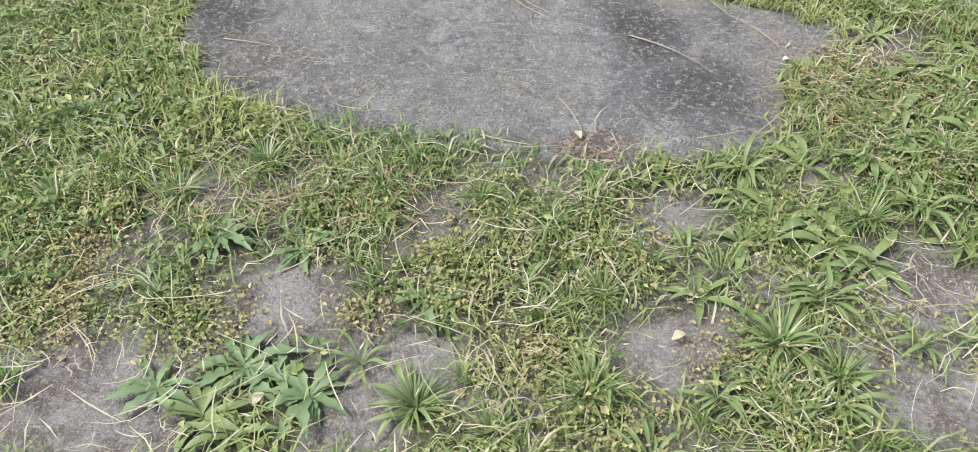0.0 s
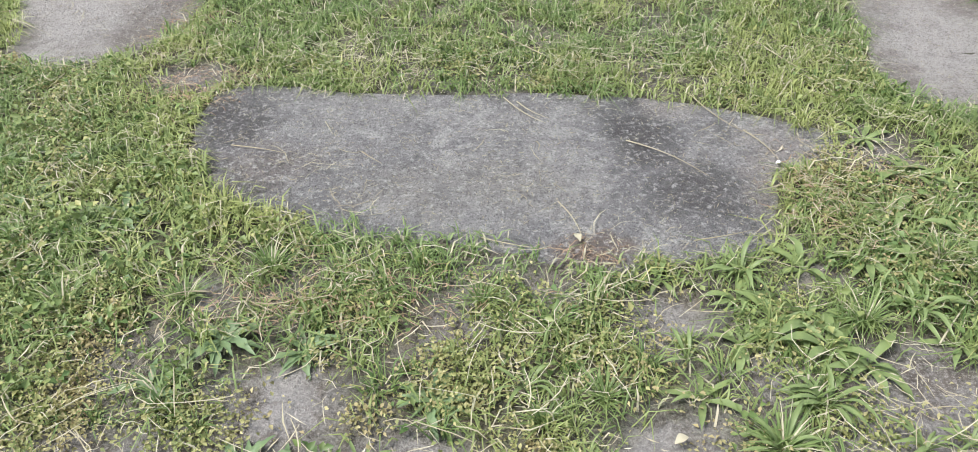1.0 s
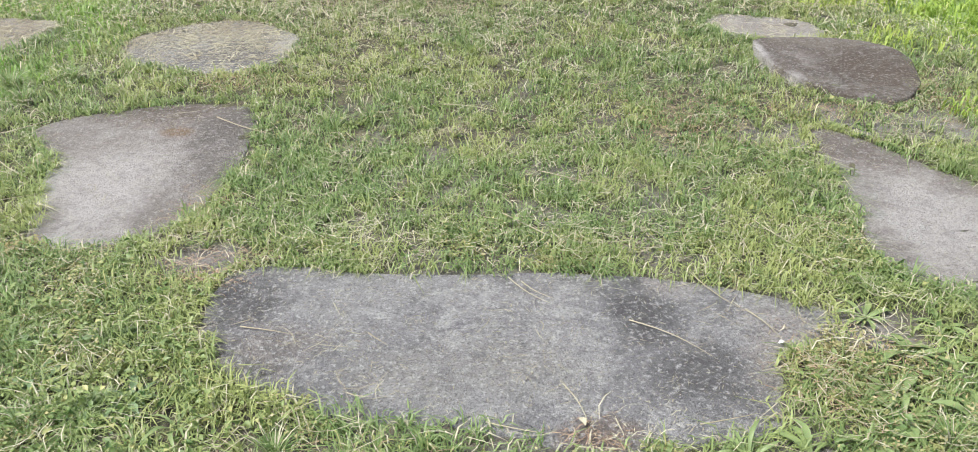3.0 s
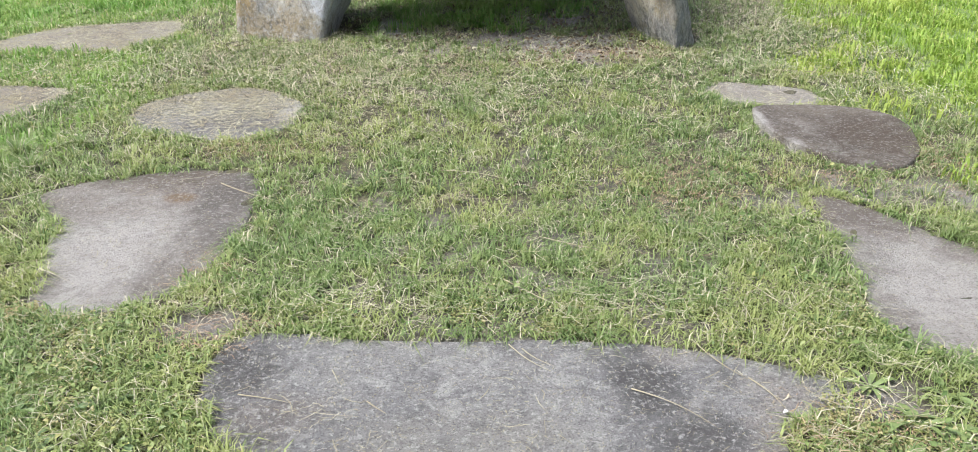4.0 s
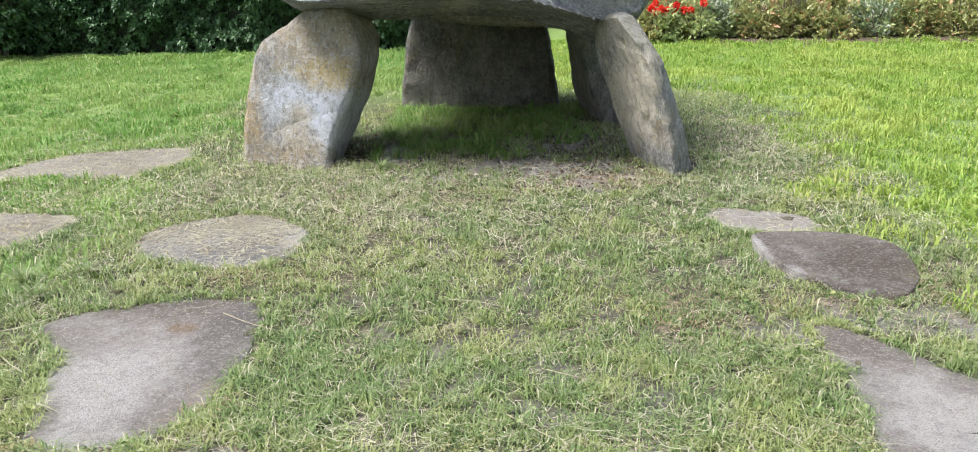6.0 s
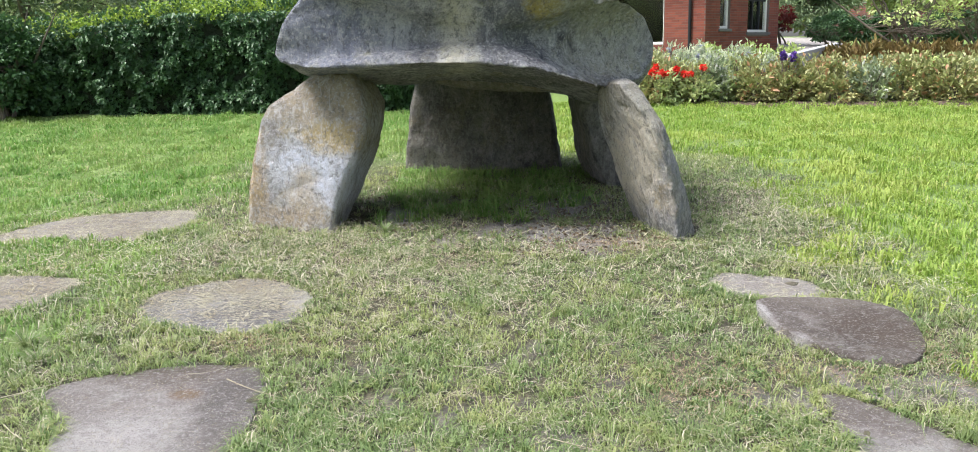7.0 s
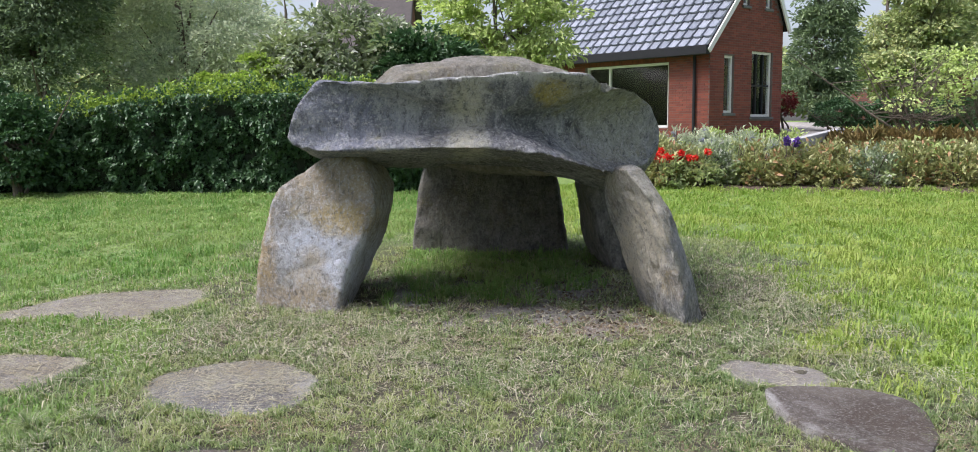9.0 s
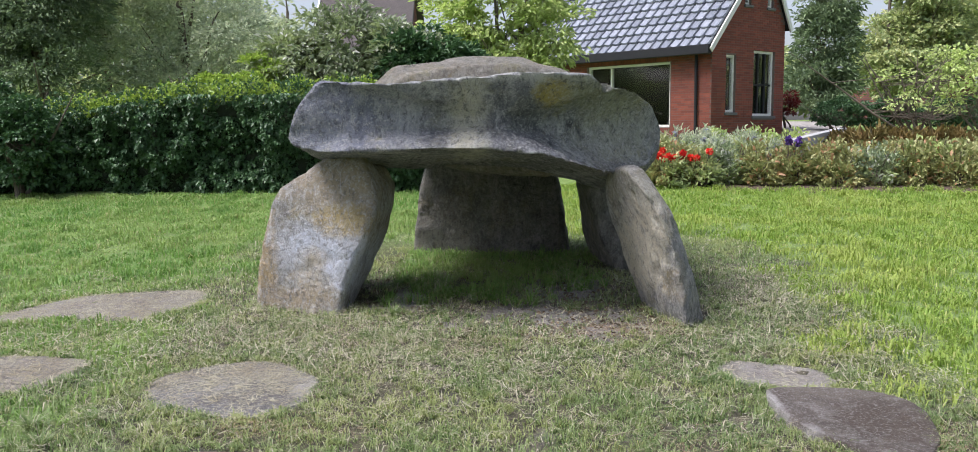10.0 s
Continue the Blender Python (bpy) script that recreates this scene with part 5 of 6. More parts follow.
def window(parent, x0, z0, x1, z1, mullions=(), rails=(), frame_mat="white", bar_mat="white", sill=True, curtain=False):
    """A window set back in an opening of the wall it belongs to."""
    w = new("window")
    w.parent = parent
    f = 0.065
    bm = bmesh.new()
    for b in ((x0, z0, x0 + f, z1), (x1 - f, z0, x1, z1), (x0 + f, z0, x1 - f, z0 + f), (x0 + f, z1 - f, x1 - f, z1)):
        box(bm, b[0], 0.06, b[1], b[2], 0.15, b[3], 0.006)
    part("frame", bm, M[frame_mat], w, "white painted frame")
    for m in mullions:
        part("mullion", boxed(m - 0.03, 0.065, z0 + f, m + 0.03, 0.145, z1 - f), M[bar_mat], w)
    for m in rails:
        part("rail", boxed(x0 + f, 0.07, m - 0.025, x1 - f, 0.14, m + 0.025), M[bar_mat], w)
    cuts = [x0 + f] + list(mullions) + [x1 - f]
    for a, b in zip(cuts, cuts[1:]):
        p = part("pane", boxed(a + 0.004, 0.100, z0 + f + 0.004, b - 0.004, 0.108, z1 - f - 0.004), M["glass"], w)
        p.visible_shadow = False
    if sill:
        part("sill", boxed(x0 - 0.05, -0.05, z0 - 0.07, x1 + 0.05, 0.06, z0 - 0.002, 0.008), M["sill"], w)
    return w


def bricks(wall, x0, x1, top, holes, single, seed):
    """Bricks in half bond on the face of a wall, proud of the joints; the first ones singly, the rest as one part."""
    w, hgt, d = 0.21, 0.0525, 0.006
    shape = [(x, y, z) for z in (0, hgt) for x, y in ((0, -d), (1, -d), (1, 0.004), (0, 0.004))]
    quads = [(0, 1, 5, 4), (1, 2, 6, 5), (3, 0, 4, 7), (4, 5, 6, 7), (3, 2, 1, 0)]
    places = []
    for row in range(int(5.2 / 0.0625)):
        z = row * 0.0625
        x = x0 - (0.11 if row % 2 else 0.0)
        while x < x1:
            a, b = max(x, x0 + 0.002), min(x + w, x1 - 0.002)
            x += 0.22
            spans = [(a, b)]
            for ha, za, hb, zb in holes:
                if za - hgt < z < zb:
                    spans = [t for p, q in spans for t in ((p, min(q, ha)), (max(p, hb), q))]
            for p, q in spans:
                if q - p > 0.04 and z + hgt < min(top(p), top(q)):
                    places.append((p, z, q - p))
    meshes = {}
    for x, z, ln in places[:single]:
        key = round(ln, 2)
        if key not in meshes:
            meshes[key] = bpy.data.meshes.new("brick")
            meshes[key].from_pydata([(a * key, b, c) for a, b, c in shape], [], quads)
            meshes[key].materials.append(M["brick_piece"])
        ob = new("brick", meshes[key])
        ob.parent = wall
        ob.location = (x, 0, z)
    vs = [(x + a * ln, b, z + c) for x, z, ln in places[single:] for a, b, c in shape]
    me = bpy.data.meshes.new("brickwork")
    me.from_pydata(vs, [], [tuple(8 * i + j for j in q) for i in range(len(places) - single) for q in quads])
    me.materials.append(M["brick_piece"])
    ob = new("brickwork", me)
    ob.parent = wall
    tagged(ob, kind="stuff")


def house():
    h = new("brick_house")
    h.matrix_world = pose(5.29, 22.0, float(gz(5.29, 22.0)), 0, 0, 41.3)
    width, apex, peak, el, er, long = 3.3, 2.24, 5.0, 2.50, 3.1, 8.4

    def gable(x):
        return el + (peak - el) * x / apex if x <= apex else peak + (er - peak) * (x - apex) / (width - apex)

    holes = [(0.60, 0.69, 1.04, 2.15), (1.83, 0.60, 2.83, 2.31), (1.38, 3.45, 1.66, 4.0), (2.42, 3.45, 2.70, 4.0)]
    bm = wall_with(bmesh.new(), width, gable, holes + [(apex, 9, apex, 9)])
    wall = part("wall", bm, M["mortar"], h, "red brick gable wall")
    window(wall, *holes[0], mullions=(), frame_mat="white")
    window(wall, *holes[1], mullions=(2.16, 2.48), rails=(1.42,), bar_mat="black")
    window(wall, *holes[2])
    window(wall, *holes[3])
    # long wall along the garden, in the plane x = 0
    hole = (1.28, 0.32, 4.2, 2.02)
    long_wall = part("wall", wall_with(bmesh.new(), long, lambda x: el, [(long - hole[2], hole[1], long - hole[0], hole[3])]), M["mortar"], h, "red brick long wall")
    long_wall.matrix_local = pose(0, long, 0, 0, 0, -90)
    window(long_wall, long - hole[2], hole[1], long - hole[0], hole[3], mullions=(long - 3.36,), sill=False)
    bm = bmesh.new()
    for i in range(46):
        a = long - hole[2] - 0.02 + i * 0.0655
        box(bm, a, -0.006, hole[3] + 0.004, a + 0.056, 0.1, hole[3] + 0.215)
    part("soldier_course", bm, M["brick_piece"], long_wall)
    part("wall", boxed(width - 0.25, 0.25, -0.4, width - 0.003, long, er - 0.05), M["brick"], h)
    part("wall", boxed(0.25, long - 0.25, -0.4, width - 0.25, long - 0.003, el), M["brick"], h)
    # added room shell, coloured near-black so that the windows look dark
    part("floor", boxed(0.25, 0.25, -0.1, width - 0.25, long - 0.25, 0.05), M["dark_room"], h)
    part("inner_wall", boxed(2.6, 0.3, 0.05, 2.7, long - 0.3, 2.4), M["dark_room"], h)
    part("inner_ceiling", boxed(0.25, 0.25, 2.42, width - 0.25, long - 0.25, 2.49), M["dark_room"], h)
    bricks(wall, 0, width, gable, [(a - 0.004, b - (0.075 if i < 2 else 0.07), c + 0.004, d) for i, (a, b, c, d) in enumerate(holes)], 230, 3)
    bricks(long_wall, long - 5.2, long, lambda x: el - 0.3, [(long - hole[2] - 0.03, hole[1] - 0.01, long - hole[0] + 0.03, hole[3] + 0.225)], 60, 4)
    # roof: boarded planes with tiles on the garden side
    pitch = math.degrees(math.atan2(peak - el, apex))
    run = math.hypot(peak - el, apex) + 0.32
    roof = new("roof")
    roof.parent = h
    bm = boxed(0, -0.12, 0.0, run, long, 0.06)
    ob = part("roof_boards", bm, M["black"], roof)
    ob.matrix_local = pose(-0.215, 0, el - 0.22, 0, -pitch, 0)
    p2 = math.degrees(math.atan2(peak - er, width - apex))
    ob = part("roof_boards", boxed(0, -0.12, 0.0, math.hypot(peak - er, width - apex) + 0.25, long, 0.06), M["black"], roof)
    ob.matrix_local = pose(apex, 0, peak + 0.02, 0, p2, 0)
    part("ridge", tube(bmesh.new(), [(apex, -0.14, peak + 0.07), (apex, long, peak + 0.07)], [0.1, 0.1], 10), M["tile"], roof)
    # one tile: flat pan, raised roll at the side, turned-down nose
    prof = [(-0.126, -0.03), (-0.118, 0.036), (-0.085, 0.016), (0.0, 0.004), (0.085, 0.016), (0.118, 0.036), (0.126, -0.03)]
    verts = [(q, yy, z + zz) for q, zz in [(0.0, -0.05), (0.0, 0.03), (0.30, 0.0)] for yy, z in prof]
    k = len(prof)
    faces = [(j * k + i, j * k + i + 1, (j + 1) * k + i + 1, (j + 1) * k + i) for j in range(2) for i in range(k - 1)]
    tile = bpy.data.meshes.new("tile")
    tile.from_pydata(verts, [], faces)
    tile.materials.append(M["tile"])
    base = pose(-0.215, 0, el - 0.22, 0, -pitch, 0)
    r = random.Random(5)
    for row in range(11):
        for col in range(27):
            t = new("tile", tile)
            t.parent = roof
            t.matrix_local = base @ pose(0.0 + row * 0.318, 0.03 + col * 0.305, 0.075, r.uniform(-0.8, 0.8), 3.6 + r.uniform(-0.8, 0.8), r.uniform(-0.5, 0.5))
    # gutter, downpipe, white bargeboards
    part("gutter", boxed(-0.36, -0.14, el - 0.38, -0.20, long, el - 0.15, 0.02), M["black"], h, "black gutter")
    bm = tube(bmesh.new(), [(-0.1, 0.42, el - 0.25), (-0.07, 0.42, el - 0.4), (-0.06, 0.42, 0.0)], [0.04, 0.04, 0.04], 10)
    part("downpipe", bm, M["black"], h, "dark brown downpipe")
    for x0, zz, ang, ln in ((-0.26, el - 0.3, -pitch, run + 0.02), (apex - 0.05, peak + 0.03, p2, math.hypot(peak - er, width - apex) + 0.3)):
        ob = part("bargeboard", boxed(0, -0.17, -0.06, ln, -0.125, 0.07, 0.006), M["white"], h, "white bargeboard")
        ob.matrix_local = pose(x0, 0, zz, 0, ang, 0)
    return tagged(h, "red brick house with glossy black tiled roof, sky sheen in tile colour", "house")


house()


def far_house(x, y, turn, w, l, wall_h, rise, roof_mat, label, windows=2):
    h = new("far_house")
    h.matrix_world = pose(x, y, float(gz(x, y)), 0, 0, turn)
    bm = bmesh.new()
    vs = [bm.verts.new(c) for c in ((0, 0, -0.3), (w, 0, -0.3), (w, 0, wall_h), (w / 2, 0, wall_h + rise), (0, 0, wall_h))]
    f = bm.faces.new(vs)
    e = bmesh.ops.extrude_face_region(bm, geom=[f])
    bmesh.ops.translate(bm, verts=[v for v in e["geom"] if isinstance(v, bmesh.types.BMVert)], vec=(0, l, 0))
    bmesh.ops.recalc_face_normals(bm, faces=bm.faces)
    part("wall", bm, M["brick"], h)
    a = math.degrees(math.atan2(rise, w / 2))
    ln = math.hypot(rise, w / 2) + 0.4
    for s in (0, 1):
        ob = part("roof", boxed(-0.4, -0.3, 0.0, ln - 0.4, l + 0.3, 0.22, 0.04), M[roof_mat], h)
        ob.matrix_local = pose(0, 0, wall_h, 0, -a, 0) if s == 0 else pose(w, l, wall_h, 0, -a, 180)
    for i in range(windows):
        x0 = w * (0.22 + 0.4 * i)
        win = new("window")
        win.parent = h
        part("frame", boxed(x0, -0.05, 0.9, x0 + 1.1, 0.0, 2.2), M["white"], win)
        part("pane", boxed(x0 + 0.08, -0.056, 0.98, x0 + 1.02, -0.05, 2.12), M["glass"], win)
    for s in (0, 1):
        ob = part("bargeboard", boxed(-0.45, -0.36, 0.05, ln - 0.4, -0.3, 0.25), M["white"], h)
        ob.matrix_local = pose(0, 0, wall_h, 0, -a, 0) if s == 0 else pose(w, 0, wall_h, 0, -a, 0) @ Matrix.Diagonal((1, 1, 1, 1))
        if s:
            ob.matrix_local = Matrix.Translation((w, 0, wall_h)) @ Matrix.Diagonal((-1, 1, 1, 1)) @ pose(0, 0, 0, 0, -a, 0)
    return tagged(h, label, "house")


far_house(-6.9, 42.0, -90, 8.0, 3.2, 2.6, 4.2, "thatch", "house with a steep grey thatched roof behind trees")
far_house(23.2, 46.0, 12, 7.0, 10.0, 3.2, 3.6, "far_tile", "distant house with a dark blue-grey roof")


# ---- the flower bed in front of the house ----
def bed():
    xs, ys = np.linspace(1.2, 12.5, 70), np.linspace(11.9, 19.5, 50)
    X, Y = np.meshgrid(xs, ys)
    x, y = X.ravel(), Y.ravel()
    y = y + 0.35 * smooth(5.5, 1.5, x) * smooth(15, 12, y) * 1.6 - 0.1 * smooth(5, 9, x)
    edge = np.minimum.reduce((X.ravel() - xs[0], xs[-1] - X.ravel(), Y.ravel() - ys[0], ys[-1] - Y.ravel()))
    z = gz(x, y) + 0.07 * smooth(0, 0.25, edge) - 0.03 + 0.02 * (wave(x, y, 0.3, 61) - 0.5)
    nx = len(xs)
    i = (np.arange(len(ys) - 1)[:, None] * nx + np.arange(nx - 1)).ravel()
    me = mesh_np("flower_bed", np.stack((x, y, z), 1), np.concatenate((np.stack((i, i + 1, i + nx + 1), 1), np.stack((i, i + nx + 1, i + nx), 1))), M["mulch"])
    tagged(new("flower_bed", me), "dark brown mulched flower bed", "flower bed", kind="structure")


M["mulch"] = plain("bark_mulch", (0.075, 0.05, 0.035), (0.15, 0.11, 0.08), 18, 0.95, 0, 0.9, 0.02)
bed()
rr = random.Random(9)
for i in range(15):
    x = 2.15 + i * 0.56
    y = 12.85 - 0.05 * i * 0.5 + rr.uniform(-0.12, 0.12)
    kind = ("olive_leaf", "olive_leaf", "bush_leaf", "olive_leaf")[i % 4]
    shrub(x, y, rr.uniform(0.34, 0.42), rr.uniform(0.45, 0.6), kind, "rounded shrub with yellow-green and bronze leaves", 100 + i, 1700, 0.085, 0.24)
for i in range(14):
    x = 2.5 + i * 0.62
    if 4.2 < x < 6.3:
        continue
    y = 13.7 + rr.uniform(-0.2, 0.2)
    shrub(x, y, rr.uniform(0.36, 0.5), rr.uniform(0.45, 0.62), ("olive_leaf", "pale_leaf", "mid_leaf")[i % 3], "mixed green shrub in the flower bed", 130 + i, 1500, 0.085, 0.24)
shrub(2.45, 12.7, 0.3, 0.5, "mid_leaf", "low shrub with bright red blossoms", 151, 900, 0.08, 0.25, "red_flower", 8, (-0.05, -0.15, 0.47))
shrub(2.98, 12.7, 0.28, 0.5, "mid_leaf", "low shrub with bright red blossoms", 152, 900, 0.08, 0.25, "red_flower", 5, (-0.1, -0.15, 0.48))
shrub(4.3, 12.75, 0.25, 0.62, "olive_leaf", "slender plant with purple blossoms", 153, 700, 0.07, 0.2, "purple_flower", 6, (0.0, -0.1, 0.66))
for i in range(12):
    x = 2.2 + (i % 6) * 0.48 + rr.uniform(-0.1, 0.1)
    y = 15.0 + (i // 6) * 1.0 + rr.uniform(-0.2, 0.2)
    shrub(x, y, 0.4, rr.uniform(0.45, 0.6), "grey_leaf", "grey-green perennial with pale blue flower heads", 160 + i, 1100, 0.09, 0.12, "blue_flower", 14)
for i in range(6):
    shrub(4.0 + i * 0.33, 16.6 + rr.uniform(-0.3, 0.3), 0.3, 0.5, "pale_leaf", "bright green low shrub near the house", 180 + i, 1000, 0.08, 0.25)
for i in range(9):
    shrub(6.6 + (i % 5) * 0.6, 15.8 + (i // 5) * 0.7, 0.42, 0.42, "dry_grass", "tuft of bronze ornamental grass", 190 + i, 1500, 0.22, 0.035, name="ornamental_grass", group="ornamental grasses", category="grass tuft")
for i in range(10):
    shrub(5.6 + i * 0.62, 14.7 + rr.uniform(-0.2, 0.2), 0.42, 0.45, "olive_leaf", "low olive-green ground shrub", 205 + i, 1300, 0.08, 0.26)


def retaining_wall():
    w = bmesh.new()
    box(w, 0, 0, -0.3, 4.1, 0.16, 0.56, 0.012)
    ob = link("retaining_wall", w, M["concrete"])
    ob.matrix_world = pose(4.94, 14.5, float(gz(5, 14.5)), 0, -2.4, 58.6)
    tagged(ob, "low pale concrete retaining wall in the flower bed", "garden wall")
    p = link("path", boxed(-0.9, -1.5, -0.1, 0.9, 6.0, 0.02), M["gravel"])
    p.matrix_world = pose(8.6, 23.0, float(gz(8.6, 24)) + 0.02, 3.0, 0, -10)
    tagged(p, "pale gravel path beside the house", "path", kind="structure")


retaining_wall()


# ---- weeds, straws and fallen leaves in the foreground ----
def weed_leaf(length, width, lobes, arch, seed):
    """One leaf along +x: waisted towards its stalk, folded, arched, with a toothed or plain edge."""
    r = random.Random(seed)
    me = bpy.data.meshes.new("leaf")
    rows = 8
    vs, fs = [], []
    for i in range(rows + 1):
        u = i / rows
        w = width * (0.12 + math.sin(math.pi * u ** 1.25) ** 0.8 * 0.88) * (1 - u ** 6)
        if lobes:
            w *= 1.0 if i % 2 else 0.62
        x = length * u
        z = length * (arch * math.sin(math.pi * u * 0.85) - 0.10 * u * u)
        s = length * 0.04 * math.sin(u * 5 + seed)
        vs += [(x, s - w, z + w * 0.35 + r.uniform(-1, 1) * 0.001), (x, s, z), (x, s + w, z + w * 0.35 + r.uniform(-1, 1) * 0.001)]
    for i in range(rows):
        for j in (0, 1):
            a = i * 3 + j
            fs.append((a, a + 1, a + 4, a + 3))
    me.from_pydata(vs, [], fs)
    me.shade_smooth()
    return me


LEAVES = {}
for kind, wide, lobes, arch, mat_name in (("plantain", 0.0105, False, 0.10, "weed"), ("dandelion", 0.014, True, 0.08, "weed_blue"), ("narrow", 0.0055, False, 0.22, "weed")):
    LEAVES[kind] = []
    for k in range(3):
        me = weed_leaf(0.11, wide, lobes, arch + 0.05 * k, 3 * k + len(kind))
        me.materials.append(M[mat_name])
        LEAVES[kind].append(me)
WEED_LABEL = {"plantain": "broad-leaved green plantain rosette in the trodden lawn", "dandelion": "flat dull green dandelion rosette on bare soil", "narrow": "tuft of narrow bright green weed leaves"}


def rosette(x, y, kind, size, count, seed):
    r = random.Random(seed)
    base = new("weed_plant")
    base.matrix_world = pose(x, y, float(gz(x, y)) + 0.004, 0, 0, r.uniform(0, 360))
    for i in range(count):
        ob = new("leaf", r.choice(LEAVES[kind]))
        ob.parent = base
        s = size * r.uniform(0.45, 1.1)
        rise = r.uniform(-3, 14) if kind == "dandelion" else r.uniform(-4, 26) if kind == "narrow" else r.uniform(-5, 17)
        ob.matrix_local = pose(0, 0, 0, r.uniform(-14, 14), -rise, 360 * i / count + r.uniform(-26, 26)) @ Matrix.Scale(s, 4)
    return tagged(base, WEED_LABEL[kind], "weed", "weeds in the lawn")


for i, (x, y, kind, size, count) in enumerate([
    (-0.57, 1.10, "dandelion", 1.0, 11), (-0.38, 1.06, "dandelion", 0.8, 10), (-0.10, 0.92, "dandelion", 0.9, 11), (0.09, 0.95, "narrow", 0.9, 9),
    (-0.45, 0.76, "dandelion", 1.1, 14), (-0.51, 0.65, "plantain", 0.9, 15), (-0.32, 0.69, "dandelion", 1.0, 12), (0.22, 0.71, "narrow", 1.0, 18),
    (0.61, 1.28, "narrow", 1.1, 16), (0.42, 1.27, "plantain", 0.9, 8), (0.66, 1.13, "plantain", 1.15, 12), (0.75, 1.05, "plantain", 1.2, 12),
    (0.82, 1.00, "plantain", 1.1, 11), (0.58, 0.79, "narrow", 1.1, 24), (-0.23, 0.76, "narrow", 0.8, 9), (-0.09, 1.04, "narrow", 0.7, 8),
    (0.45, 0.92, "plantain", 0.9, 6), (1.04, 1.48, "plantain", 1.2, 12), (1.15, 1.66, "plantain", 1.2, 12), (1.09, 1.83, "plantain", 1.0, 10),
    (-0.69, 0.96, "dandelion", 0.9, 9), (-1.05, 1.79, "dandelion", 1.0, 10), (-0.91, 1.53, "dandelion", 1.0, 9), (-0.76, 1.41, "narrow", 1.0, 9),
    (0.44, 1.02, "narrow", 0.9, 7), (0.56, 1.07, "plantain", 1.0, 9), (1.05, 1.24, "plantain", 1.0, 8), (1.03, 1.05, "plantain", 0.9, 7),
    (0.86, 0.79, "narrow", 1.0, 12), (-1.27, 1.98, "plantain", 0.9, 8), (-1.15, 1.35, "plantain", 0.9, 8), (1.20, 1.40, "plantain", 1.1, 10),
    (0.92, 1.32, "plantain", 1.1, 10), (1.28, 1.78, "plantain", 1.1, 10), (0.30, 0.55, "narrow", 1.0, 14), (0.98, 1.15, "narrow", 1.1, 12),
    (-0.98, 2.32, "plantain", 0.6, 8), (-1.2, 1.62, "dandelion", 0.9, 8), (0.05, 0.62, "plantain", 0.7, 8), (-0.12, 0.66, "narrow", 1.0, 14),
    (0.77, 1.30, "plantain", 1.0, 9), (0.73, 1.12, "plantain", 1.1, 10), (1.03, 1.41, "plantain", 1.1, 11), (1.23, 1.66, "plantain", 1.1, 10), (0.59, 1.20, "plantain", 0.9, 9), (1.06, 1.30, "plantain", 1.0, 9),
    (0.70, 0.90, "narrow", 1.1, 14), (1.19, 1.50, "plantain", 1.1, 10), (1.00, 1.18, "plantain", 1.0, 9), (0.95, 0.80, "narrow", 0.9, 10), (1.35, 1.62, "plantain", 1.0, 9), (1.12, 1.95, "plantain", 0.9, 8),
    (-1.16, 1.59, "dandelion", 1.0, 9), (-1.02, 1.50, "dandelion", 0.9, 9), (-0.97, 1.31, "plantain", 0.8, 9), (-1.28, 1.82, "dandelion", 1.0, 9), (-0.61, 0.71, "dandelion", 0.9, 9), (-0.45, 0.61, "plantain", 0.9, 10),
    (-0.39, 0.74, "dandelion", 0.9, 10), (-0.85, 1.38, "plantain", 0.7, 8), (0.44, 0.68, "narrow", 1.0, 12), (0.66, 0.66, "narrow", 1.0, 13), (-0.88, 1.75, "narrow", 0.9, 9), (-1.1, 1.12, "plantain", 0.8, 8),
]):
    rosette(x, y, kind, size * (0.95 if kind == "plantain" else 0.95), round(count * (1.2 if kind == "plantain" else 1.5)), 300 + i)


